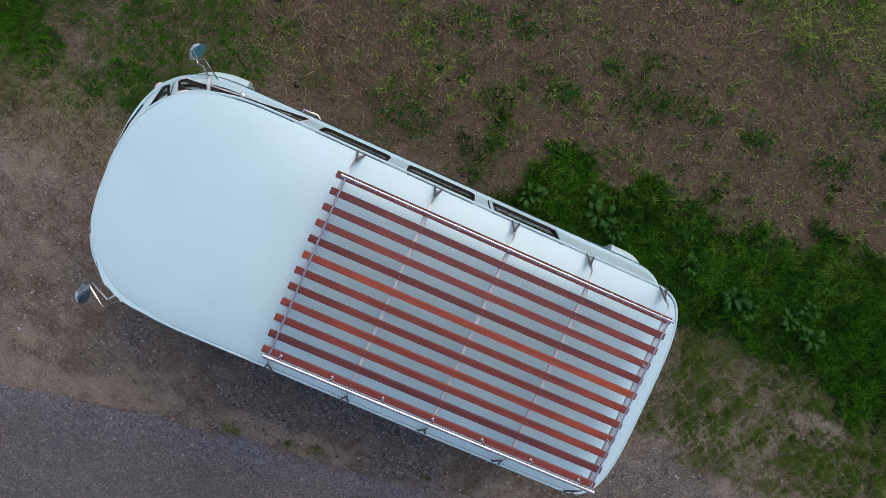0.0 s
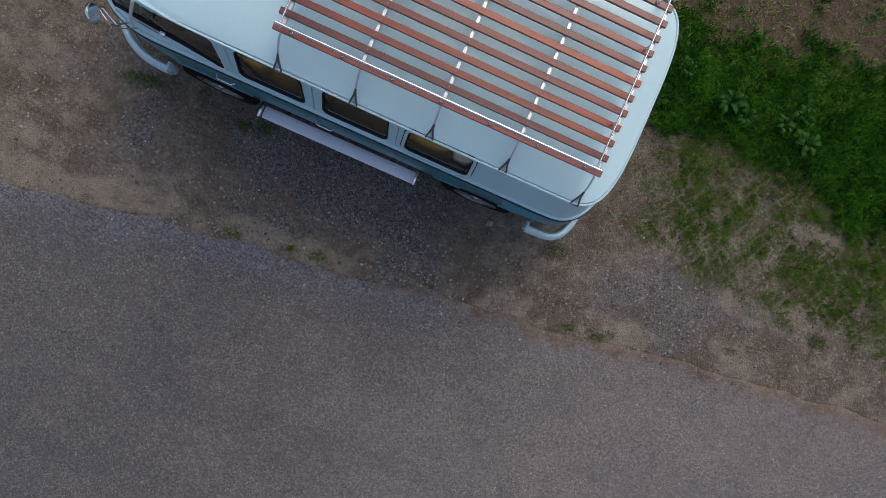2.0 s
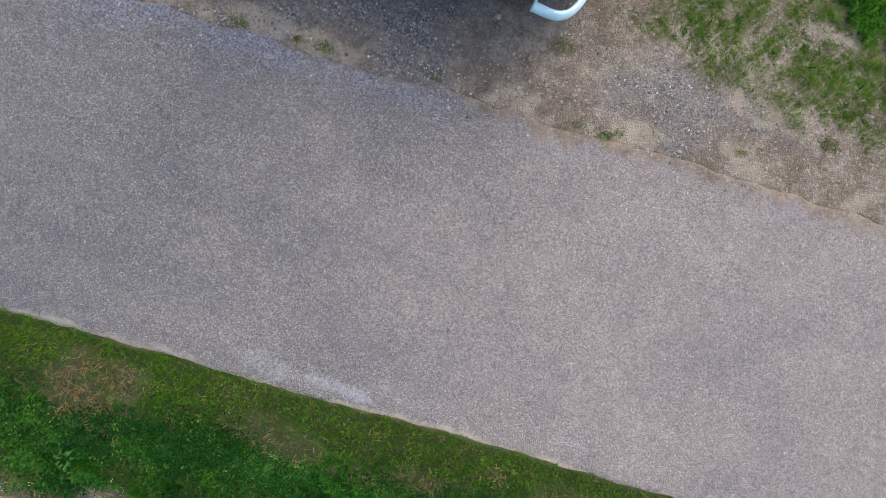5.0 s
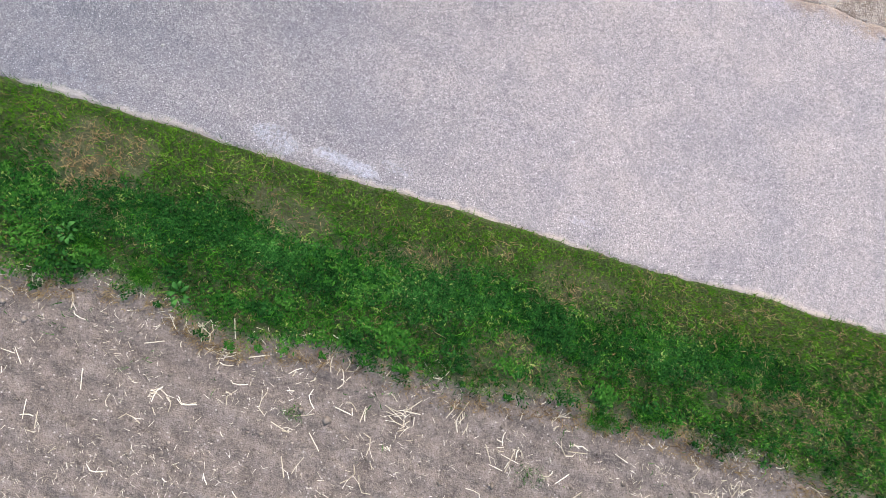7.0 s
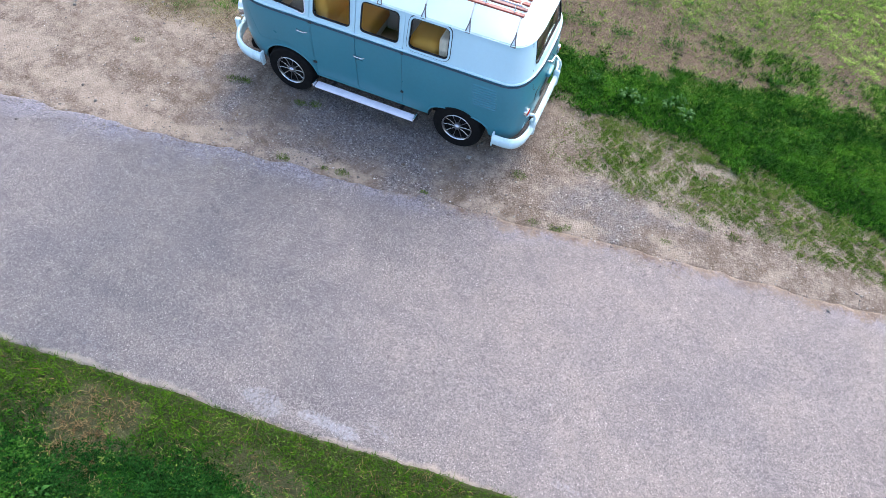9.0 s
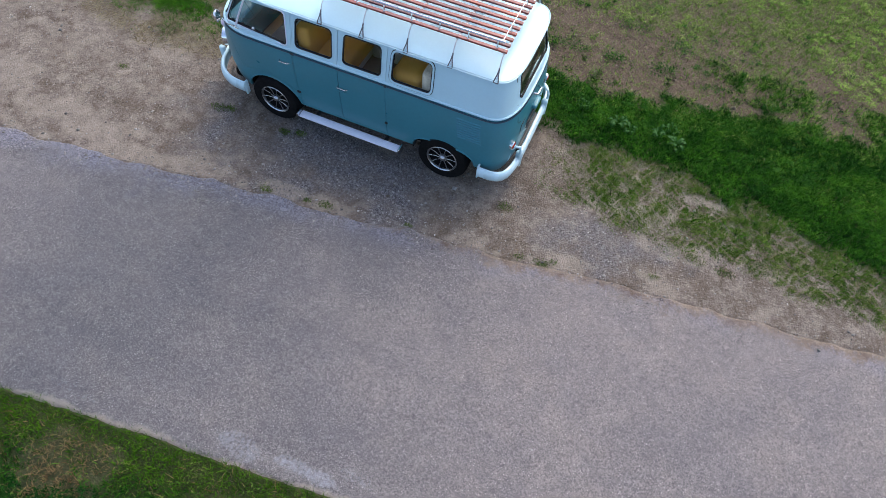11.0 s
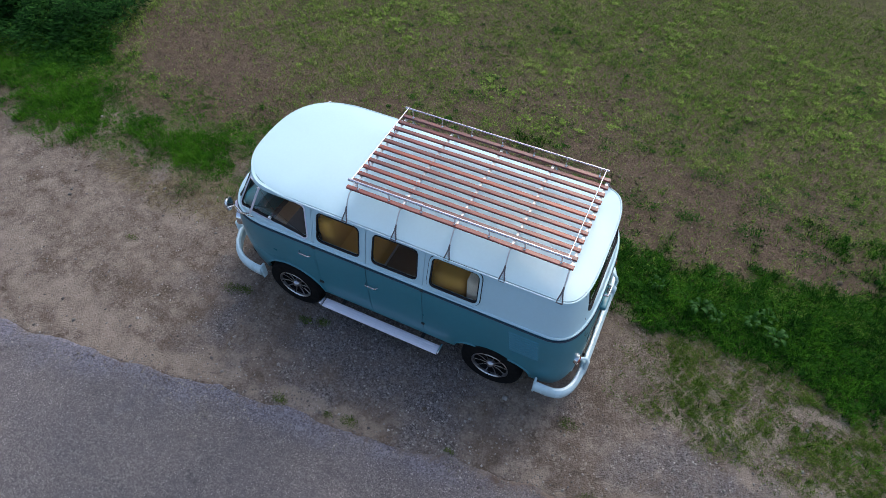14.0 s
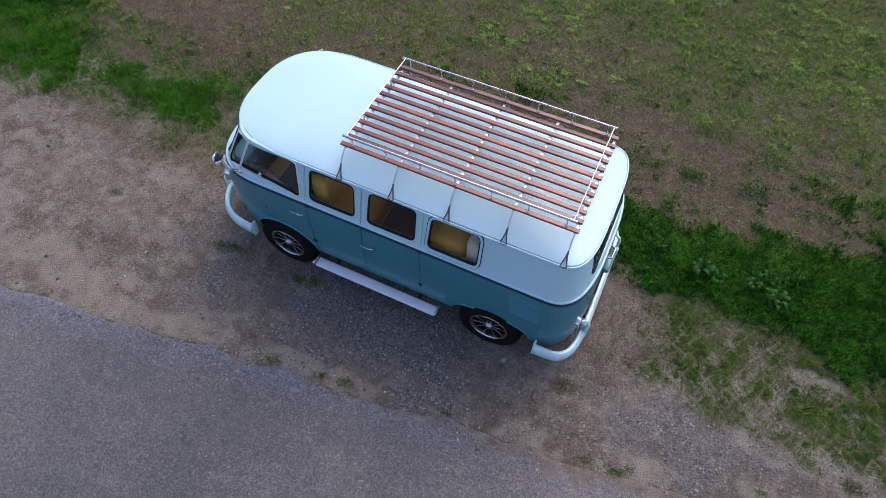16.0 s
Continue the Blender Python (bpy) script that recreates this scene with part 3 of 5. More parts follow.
part("plate_lamp", boxed(x - 0.01, x + 0.06, -0.10, 0.10, 0.90, 0.96, bevel=0.02), TEAL, van, "teal number plate lamp housing")
part("number_plate", boxed(tail_x(0, 0.8) + 0.004, tail_x(0, 0.8) + 0.018, -0.26, 0.26, 0.72, 0.83, bevel=0.004), BLACK, van, "dark number plate")
for s in (-1, 1):
    y, z = s * 0.645, 0.78
    x = tail_x(y, z)
    t = part("tail_lamp", lathe([(0.055, -0.02), (0.058, 0.02), (0.05, 0.028), (0.046, -0.02)], (x, y, z), (1, s * 0.12, 0), 22), CHROME, van, "round tail lamp with chrome ring")
    part("lens", lathe([(0.001, 0.036), (0.03, 0.032), (0.048, 0.02), (0.048, -0.02), (0.001, -0.02)], (x, y, z), (1, s * 0.12, 0), 20, closed=False), RED, t, "red tail lamp lens")
    part("hatch_hinge", boxed(1.80, 1.84, *sorted((s * 0.34, s * 0.42)), 1.705, 1.73, bevel=0.008), WHITE, van)

# door mirrors on bent arms
for s in (-1, 1):
    foot = Vector((-1.60, s * 0.80, 1.30))
    head = Vector((-1.70, 0.93, 1.40)) if s > 0 else Vector((-1.775, -0.865, 1.43))
    arm = part("door_mirror", tube([foot, foot + Vector((-0.04, s * 0.06, 0.05)), head + Vector((0.0, s * -0.07, -0.09)), head + Vector((-0.02, s * -0.01, -0.02))], 0.008, 8), CHROME, van, "round chrome mirror on a thin arm")
    part("mirror_head", lathe([(0.001, -0.035), (0.04, -0.03), (0.068, -0.008), (0.072, 0.01), (0.066, 0.016), (0.001, 0.014)], head, (0.94, s * -0.30, 0.10), 24, closed=False), CHROME, arm)
    part("arm_brace", tube([foot + Vector((0.06, s * 0.01, -0.02)), foot + Vector((-0.03, s * 0.10, 0.10)), head + Vector((0.0, s * -0.05, -0.07))], 0.005, 6), CHROME, arm)

# cabin: seats, bedding, wheel, dashboard, partition
def cushion(name, x0, x1, y0, y1, z0, z1, mat, label, bevel=0.05):
    return part(name, boxed(x0, x1, y0, y1, z0, z1, bevel=bevel, seg=4), mat, van, label)

cushion("front_seat", -1.38, -0.92, -0.72, -0.08, 0.86, 1.02, GREYSEAT, "dark grey front seat")
cushion("front_seat", -1.38, -0.92, 0.08, 0.72, 0.86, 1.02, GREYSEAT, "dark grey front seat")
part("cab_partition", boxed(-0.85, -0.825, -0.74, 0.74, 0.70, 1.46, bevel=0.008), LINING, van, "beige-grey partition behind the front seats")
cushion("front_backrest", -0.98, -0.86, -0.70, -0.10, 1.00, 1.34, GREYSEAT, "dark grey front seat backrest")
cushion("front_backrest", -0.98, -0.86, 0.10, 0.70, 1.00, 1.34, GREYSEAT, "dark grey front seat backrest")
part("seat_base", boxed(-1.36, -0.88, -0.74, 0.74, 0.70, 0.87), BLACK, van, "black seat base")
part("dashboard", boxed(-1.86, -1.62, -0.66, 0.66, 1.12, 1.27, bevel=0.05), TEAL, van, "teal metal dashboard")
part("steering_wheel", tube([(-1.50 + 0.10 * math.sin(a), 0.36 + 0.20 * math.cos(a), 1.22 + 0.16 * math.sin(a)) for a in np.linspace(0, math.tau, 29)[:-1]], 0.012, 8, closed=True), BLACK, van, "thin black steering wheel")
part("steering_column", cyl(bmesh.new(), (-1.50, 0.36, 1.22), (-1.66, 0.36, 0.80), 0.02), BLACK, van, "dark steering column")
cushion("middle_bench", -0.70, -0.18, -0.72, 0.74, 0.86, 1.10, OCHRE, "ochre middle bench cushion")
cushion("middle_backrest", -0.80, -0.62, -0.72, 0.74, 1.04, 1.52, OCHRE, "ochre middle bench backrest")
part("bench_box", boxed(-0.78, -0.24, -0.70, 0.72, 0.70, 0.86), LINING, van, "pale bench box")
cushion("rear_bench", 0.34, 0.86, -0.74, 0.74, 0.86, 1.14, OCHRE, "ochre rear bench cushion")
cushion("rear_backrest", 0.84, 1.00, -0.74, 0.74, 1.06, 1.50, CREAM, "cream rear bench backrest")
cushion("bolster", 0.44, 0.84, -0.74, -0.12, 1.08, 1.36, OCHRE, "rounded ochre bolster on the rear bench", bevel=0.12)
part("bench_box", boxed(0.38, 0.98, -0.74, 0.74, 0.70, 0.86), LINING, van, "pale bench box")
cushion("bed_mattress", 0.98, 1.78, -0.74, 0.74, 1.06, 1.22, OCHRE, "ochre mattress over the engine bay")
part("engine_cover", boxed(1.00, 1.82, -0.78, 0.78, 0.70, 1.07), LINING, van, "grey cover over the engine bay")
cushion("pillow", 0.58, 0.98, -0.10, 0.50, 1.34, 1.54, CREAM, "cream pillow on the rear bench", bevel=0.09)
cushion("folded_blanket", -0.22, 0.28, 0.10, 0.70, 1.02, 1.34, CREAM, "folded cream blanket", bevel=0.07)
part("cabinet", boxed(-0.22, 0.30, 0.08, 0.74, 0.70, 1.02, bevel=0.01), LINING, van, "low pale cabinet")
for y in (-0.40, 0.40):
    cushion("headrest", -0.98, -0.88, y - 0.13, y + 0.13, 1.36, 1.52, GREYSEAT, "dark grey headrest", bevel=0.04)

van.location.y = -0.01


# ---- roof rack ----
rack = tagged(new("roof_rack"), "wooden slat roof rack with chrome rails on the van roof", "roof rack")
SLAT_Y = [-0.560 + 1.120 / 11 * k for k in range(12)]
BAR_X = [-0.425, 0.100, 0.640, 1.170, 1.700]
RX0, RX1, RAIL_Z = -0.405, 1.660, 2.085
slat_mesh = finish(boxed(-1.100, 1.100, -0.0215, 0.0215, -0.011, 0.011, bevel=0.003, seg=1), 30)
slat_mesh.materials.append(WOOD)
fresh_mesh = slat_mesh.copy()
fresh_mesh.materials[0] = FRESH_WOOD
for k, y in enumerate(SLAT_Y):
    s = new("slat", fresh_mesh if 2 <= k <= 7 else slat_mesh)
    s.parent, s.location = rack, (0.625 + random.uniform(-0.006, 0.006), y, 1.972)
    s["label"] = "red-brown varnished wooden slat"
screw = finish(cyl(bmesh.new(), (0, 0, 0), (0, 0, 0.002), 0.0055, n=8), 30)
screw.materials.append(DARK_STEEL)
for x in BAR_X:
    bar = part("crossbar", boxed(x - 0.013, x + 0.013, -0.576, 0.576, 1.940, 1.960, bevel=0.003, seg=1), STEEL, rack, "grey metal crossbar under the slats")
    for y in SLAT_Y:
        o = new("screw", screw)
        o.parent, o.location = bar, (x, y, 1.9825)
    for s in (-1, 1):
        pts = [(x, s * 0.55, 1.945), (x, s * 0.60, 1.935), (x + 0.004, s * 0.655, 1.885), (x + 0.006, s * 0.69 - 0.01, 1.80), (x + 0.008, s * 0.730 - 0.01, 1.733)]
        leg = part("rack_leg", tube(pts, 0.0062, 8, flat=0.6), STEEL, rack, "thin grey metal rack leg")
        for side in (-1, 1):
            part("gutter_clamp", tube([(x + 0.005, s * 0.672 - 0.01, 1.845), (x + 0.006 + side * 0.006, s * 0.700 - 0.01, 1.790), (x + 0.008 + side * 0.024, s * 0.742 - 0.01, 1.727), (x + 0.008 + side * 0.026, s * 0.752 - 0.01, 1.706)], 0.0065, 8, flat=0.8), DARK_STEEL, leg, "dark forked clamp gripping the gutter")
        part("clamp_foot", boxed(x - 0.024, x + 0.040, *sorted((s * 0.738 - 0.01, s * 0.758 - 0.01)), 1.704, 1.716, bevel=0.005), DARK_STEEL, leg)

# upper rail: two stout side tubes, thin end tubes
for s in (-1, 1):
    rail = part("side_rail", tube([(RX0, s * 0.565, RAIL_Z), (RX1, s * 0.565, RAIL_Z)], 0.0115 if s < 0 else 0.008, 12), RAIL, rack, "polished side rail tube")
    for x in (RX0, RX0 + 0.70, RX0 + 1.39, RX1):
        part("sleeve", tube([(x - 0.03, s * 0.565, RAIL_Z), (x + 0.03, s * 0.565, RAIL_Z)], 0.0140 if s < 0 else 0.010, 12), RAIL, rail)
    for k in range(7):
        x = RX0 + 0.055 + k * (RX1 - RX0 - 0.10) / 6
        post = part("rail_post", tube([(x, s * 0.560, 1.983), (x, s * 0.560, 2.06), (x - 0.006, s * 0.570, RAIL_Z - 0.01)], 0.007, 8), CHROME, rack, "short chrome rail post")
        bm = bmesh.new()
        bmesh.ops.create_uvsphere(bm, u_segments=10, v_segments=6, radius=0.013, matrix=Matrix.Translation((x, s * 0.560, 1.988)))
        part("post_foot", bm, CHROME, post)
for x in (RX0, RX1):
    part("end_rail", tube([(x, -0.565, RAIL_Z), (x, 0.565, RAIL_Z)], 0.006, 10), RAIL, rack, "thin polished end rail")
    for y in (SLAT_Y[3], SLAT_Y[8]):
        part("rail_post", tube([(x, y, 1.983), (x, y, RAIL_Z)], 0.007, 8), CHROME, rack, "short chrome rail post")


# ---- ground ----
def hash01(ix, iy, seed):
    h = (ix.astype(np.int64) * 374761393 + iy.astype(np.int64) * 668265263 + seed * 1442695041) & 0xFFFFFFFF
    h = ((h ^ (h >> 13)) * 1274126177) & 0xFFFFFFFF
    return ((h ^ (h >> 16)) & 0xFFFF) / 65535.0


def value_noise(x, y, seed=0):
    ix, iy = np.floor(x), np.floor(y)
    fx, fy = x - ix, y - iy
    fx, fy = fx * fx * (3 - 2 * fx), fy * fy * (3 - 2 * fy)
    a, b = hash01(ix, iy, seed), hash01(ix + 1, iy, seed)
    c, d = hash01(ix, iy + 1, seed), hash01(ix + 1, iy + 1, seed)
    return (a * (1 - fx) + b * fx) * (1 - fy) + (c * (1 - fx) + d * fx) * fy


def fbm(x, y, scale, octaves=4, seed=0):
    total, amp, norm = 0.0, 1.0, 0.0
    for k in range(octaves):
        total = total + amp * value_noise(x * scale + 17.3 * k, y * scale - 9.1 * k, seed + k)
        norm, amp, scale = norm + amp, amp * 0.5, scale * 2
    return total / norm


def step(v, a, b):
    t = np.clip((v - a) / (b - a), 0, 1)
    return t * t * (3 - 2 * t)


def road_north(x):
    return -2.02 + 0.139 * x + 0.13 * (fbm(x, x * 0, 1.6, 6, 5) - 0.5)


def road_south(x):
    return -5.115 + 0.116 * x + 0.0015 * x * x + 0.07 * (fbm(x, x * 0, 2.2, 4, 9) - 0.5)


def verge_edge(x):
    return -6.75 + 0.133 * x + 0.40 * (fbm(x, x * 0, 0.9, 3, 21) - 0.5)


def ragged_noise(x, y, kept=[None, None, None]):
    """The noise that frays all patches, kept while the same places are asked for again."""
    if kept[0] is not x or kept[1] is not y:
        kept[:] = x, y, 2.0 * (fbm(x, y, 2.6, 5, 77) - 0.5)
    return kept[2]


def blob(x, y, cx, cy, rx, ry, soft=0.5):
    """1 inside an uneven patch, 0 well outside."""
    d = np.hypot((x - cx) / rx, (y - cy) / ry) + ragged_noise(x, y)
    return 1 - step(d, 1 - soft, 1 + soft * 0.3)


def cover(x, y):
    """How green, how stony and how bare and pale the ground is at a place."""
    n1, n2, n3 = fbm(x, y, 0.8, 4, 1), fbm(x, y, 2.6, 4, 2), fbm(x, y, 7.0, 3, 3)
    south, north = road_south(x), road_north(x)
    # verge south of the road
    edge = verge_edge(x)
    g = step(south - y, -0.05, 0.02) * step(y - edge, -0.16, 0.16)
    for cx, cy, rx, ry, a in ((-0.58, -5.80, 0.55, 0.32, 0.92), (1.17, -5.56, 0.55, 0.22, 0.68), (2.6, -5.40, 0.6, 0.20, 0.5), (4.1, -5.02, 0.8, 0.18, 0.4), (6.3, -5.3, 0.7, 0.28, 0.35), (3.9, -6.0, 0.7, 0.25, 0.5)):
        g = g * (1 - a * blob(x, y, cx, cy, rx, ry))
    # strip of lush grass north of the shoulder
    top, bottom = 1.52 + 0.135 * x + 0.7 * (n1 - 0.5) + 0.8 * (n2 - 0.5) + 0.5 * (n3 - 0.5), 0.50 - 0.17 * np.clip(x - 3.6, 0, 20) + 0.5 * (n2 - 0.5) + 0.4 * (n3 - 0.5)
    lush = step(y - bottom, -0.12, 0.28) * step(top - y, -0.22, 0.42) * step(x + 1.2 * (n2 - 0.5), 0.2, 1.3)
    lush = np.maximum(lush, 0.8 * blob(x, y, -2.7, 0.75, 0.6, 0.6, 0.8))
    lush = np.maximum(lush, 0.95 * blob(x, y, -3.9, 0.62, 0.75, 0.42, 0.5))
    lush = np.maximum(lush, 0.6 * blob(x, y, -3.6, 0.95, 0.8, 0.45, 0.8))
    lush = np.maximum(lush, 0.95 * blob(x, y, -6.3, 0.55, 0.9, 0.5, 0.5))
    lush = np.maximum(lush, 0.9 * blob(x, y, -7.3, 1.0, 1.1, 0.7, 0.5))
    lush = np.maximum(lush, 0.85 * blob(x, y, -4.9, 0.62, 0.5, 0.3, 0.6))
    far_left = step(-x - 6.3 + 1.6 * (n2 - 0.5) - 0.25 * (y - 1.0), -0.3, 0.6) * step(y + 0.8 * (n3 - 0.5), -0.1, 0.6) * (0.45 + 0.55 * step(n3, 0.35, 0.6))
    lush = np.maximum(lush, far_left)
    lush = np.maximum(lush, 0.7 * step(-x - 2.4, 0, 0.6) * step(y + 0.4 * (n3 - 0.5), -0.1, 0.4) * step(1.3 - y, 0, 0.5) * step(n2 * 0.6 + n3 * 0.4, 0.35, 0.65))
    # thin grass between the strip and the shoulder, behind the van
    thin = step(x, 2.2, 3.2) * step(y - (-0.62 - 0.05 * (x - 3.4) + 0.6 * (n2 - 0.5)), -0.1, 0.35) * step(bottom - y, -0.2, 0.1)
    thin = thin * (0.25 + 0.75 * step(n3, 0.36, 0.56)) * (0.5 + 0.5 * step(n2, 0.34, 0.55))
    thin = thin * (1 - 0.9 * blob(x, y, 4.56, 0.22, 0.28, 0.10))
    # the field to the north: patchy weeds, greener further off
    field = step(y - (0.35 + 0.05 * x), 0.0, 0.8)
    away = np.clip(y - 1.2, 0, 6)
    patch = step(n1 * 0.35 + n2 * 0.35 + n3 * 0.30, 0.46 - 0.03 * away, 0.66) * 0.50 + 0.05 + 0.10 * away
    bare = np.maximum(np.maximum(blob(x, y, -5.3, 2.4, 1.5, 0.95), 0.9 * blob(x, y, -5.75, 1.15, 0.6, 0.35)), 0.7 * blob(x, y, 2.6, 3.0, 1.6, 0.5))
    weeds = field * np.clip(patch, 0, 0.9) * (1 - 0.93 * bare)
    weeds = np.maximum(weeds, 0.45 * field * step(n3, 0.48, 0.75) * (1 - 0.6 * bare))
    g = np.maximum(g, np.where(y > north, np.maximum(lush, np.maximum(0.35 * thin, weeds)), 0))
    stub = np.where(y < edge, 0.15 * step(n2, 0.55, 0.8) * step(y - edge, -1.2, 0.0), 0)
    g = np.maximum(g, stub)
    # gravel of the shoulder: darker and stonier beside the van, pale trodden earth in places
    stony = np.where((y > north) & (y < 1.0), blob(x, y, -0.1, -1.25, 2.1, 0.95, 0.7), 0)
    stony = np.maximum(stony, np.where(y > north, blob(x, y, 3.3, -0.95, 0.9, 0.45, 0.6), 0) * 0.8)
    pale = np.zeros_like(x)
    for cx, cy, rx, ry, a in ((-2.6, -2.18, 0.7, 0.12, 0.75), (-0.45, -1.93, 0.45, 0.12, 0.65), (1.75, -0.85, 0.5, 0.3, 0.35), (3.97, -0.72, 0.55, 0.16, 0.62), (4.56, 0.22, 0.34, 0.10, 0.7), (2.5, -0.1, 0.5, 0.4, 0.4), (-3.3, -0.4, 0.5, 0.3, 0.7), (-4.4, -0.9, 1.3, 0.6, 0.45), (3.5, -0.30, 0.8, 0.28, 0.6), (5.0, -0.55, 0.9, 0.22, 0.6), (2.25, 0.25, 0.35, 0.2, 0.5), (-5.5, -1.8, 1.2, 0.4, 0.7), (-3.9, -2.0, 1.3, 0.30, 0.75), (-3.4, -1.2, 0.8, 0.35, 0.5)):
        pale = np.maximum(pale, a * blob(x, y, cx, cy, rx, ry))
    pale = np.maximum(pale, np.where(y > north, 0.75 * step(0.34 + 0.4 * (n2 - 0.5) - (y - north), 0, 0.2) * step(n2 - 0.02 * x, 0.36, 0.6), 0))
    pale = np.maximum(pale, np.where((y > north) & (y < 0.3), 0.55 * step(n1 * 0.5 + n2 * 0.5 - 0.012 * x, 0.5, 0.66), 0))
    soil = np.where(y < south, 1.0, np.where((y > 0.5) & (y > north), step(y, 0.6, 1.4) * 0.9, 0.0))
    cover.thin = thin
    cover.verge = step(south - y, -0.04, 0.02) * step(y - edge, -0.16, 0.16)
    return np.clip(g, 0, 1), np.clip(stony, 0, 1), np.clip(pale, 0, 1), soil


def fall(x, y):
    """The verge drops from the lane to the lower stubble field."""
    return -0.29 * step(road_south(x) - y, 0.15, 2.2)


def relief(x, y):
    g, stony, pale, soil = cover(x, y)
    h = 0.05 * (fbm(x, y, 0.6, 3, 31) - 0.5) * step(np.abs(y + 0.6), 2.5, 4.5)
    h = h + 0.010 * (fbm(x, y, 5.0, 3, 32) - 0.5) + soil * 0.035 * (fbm(x, y, 6.0, 4, 33) - 0.5) + g * 0.02
    furrow = soil * 0.010 * np.sin((y + 0.08 * x) * 24 + 3 * fbm(x, y, 1.5, 2, 41)) * (y < -5)
    on_road = step(road_north(x) - y, -0.03, 0.10) * step(y - road_south(x), -0.03, 0.10)
    return (h + furrow + fall(x, y)) * (1 - on_road) - 0.045 * on_road, np.maximum(g, 0.85 * cover.verge), stony, pale, soil


def grid_sheet(xs, ys, name, heights):
    gx, gy = np.meshgrid(xs, ys)
    nx, ny = len(xs), len(ys)
    z = heights(gx, gy)
    z, layers = (z[0], z[1:]) if isinstance(z, tuple) else (z, ())
    me = bpy.data.meshes.new(name)
    me.vertices.add(nx * ny)
    me.vertices.foreach_set("co", np.stack([gx, gy, z], -1).astype(np.float32).ravel())
    i = np.arange(nx * ny).reshape(ny, nx)
    quads = np.stack([i[:-1, :-1], i[:-1, 1:], i[1:, 1:], i[1:, :-1]], -1).reshape(-1, 4)
    me.loops.add(quads.size)
    me.loops.foreach_set("vertex_index", quads.ravel().astype(np.int32))
    me.polygons.add(len(quads))
    me.polygons.foreach_set("loop_start", (np.arange(len(quads)) * 4).astype(np.int32))
    for label, layer in zip(("green", "stony", "pale", "soil"), layers):
        at = me.attributes.new(label, "FLOAT", "POINT")
        at.data.foreach_set("value", np.asarray(layer, np.float32).ravel())
    me.update(calc_edges=True)
    me.shade_smooth()
    return me


fine_x = np.arange(-11.0, 9.6, 0.045)
fine_y = np.arange(-9.8, 9.6, 0.045)
far = np.array([60.0, 150.0, 400.0, 1500.0])
gx_ = np.concatenate([fine_x[0] - far[::-1], fine_x[0] - np.array([25.0, 8.0, 2.0]), fine_x, fine_x[-1] + np.array([2.0, 8.0, 25.0]), fine_x[-1] + far])
gy_ = np.concatenate([fine_y[0] - far[::-1], fine_y[0] - np.array([25.0, 8.0, 2.0]), fine_y, fine_y[-1] + np.array([2.0, 8.0, 25.0]), fine_y[-1] + far])


def node(n, kind, **values):
    out = n.new(kind)
    for k, v in values.items():
        out.inputs[k.replace("_", " ")].default_value = v
    return out


class Graph:
    """Shortcuts for building a ground shader."""
    def __init__(self, name):
        self.m = bpy.data.materials.new(name)
        self.m.use_nodes = True
        self.n, self.l = self.m.node_tree.nodes, self.m.node_tree.links
        self.b = self.n["Principled BSDF"]
        self.geo = self.n.new("ShaderNodeNewGeometry").outputs["Position"]

    def noise(self, scale, detail=4, rough=0.55):
        t = node(self.n, "ShaderNodeTexNoise", Scale=scale, Detail=detail, Roughness=rough)
        self.l.new(self.geo, t.inputs["Vector"])
        return t.outputs[0]

    def cells(self, scale, out="Color", feature="F1"):
        t = node(self.n, "ShaderNodeTexVoronoi", Scale=scale)
        t.feature = feature
        self.l.new(self.geo, t.inputs["Vector"])
        return t.outputs[out]

    def attr(self, name):
        t = self.n.new("ShaderNodeAttribute")
        t.attribute_name = name
        return t.outputs["Fac"]

    def remap(self, v, a, b, c=0.0, d=1.0):
        t = self.n.new("ShaderNodeMapRange")
        for i, x in enumerate((a, b, c, d)):
            t.inputs[i + 1].default_value = x
        self.l.new(v, t.inputs[0])
        return t.outputs[0]

    def math(self, op, a, b):
        t = self.n.new("ShaderNodeMath")
        t.operation = op
        for i, x in enumerate((a, b)):
            if isinstance(x, (int, float)):
                t.inputs[i].default_value = x
            else:
                self.l.new(x, t.inputs[i])
        return t.outputs[0]

    def mix(self, f, a, b, blend="MIX"):
        t = self.n.new("ShaderNodeMix")
        t.data_type, t.blend_type = "RGBA", blend
        for i, x in ((0, f), (6, a), (7, b)):
            if isinstance(x, tuple):
                t.inputs[i].default_value = (*x, 1)
            elif isinstance(x, (int, float)):
                t.inputs[i].default_value = x
            else:
                self.l.new(x, t.inputs[i])
        return t.outputs[2]

    def grey(self, c):
        t = self.n.new("ShaderNodeSeparateColor")
        self.l.new(c, t.inputs[0])
        return t.outputs[0]

    def finish(self, color, height, strength=0.6, dist=0.02, rough=0.9):
        self.l.new(color, self.b.inputs["Base Color"])
        bp = node(self.n, "ShaderNodeBump", Strength=strength, Distance=dist)
        self.l.new(height, bp.inputs["Height"])
        self.l.new(bp.outputs[0], self.b.inputs["Normal"])
        self.b.inputs["Roughness"].default_value = rough
        self.b.inputs["Specular IOR Level"].default_value = 0.12
        return self.m


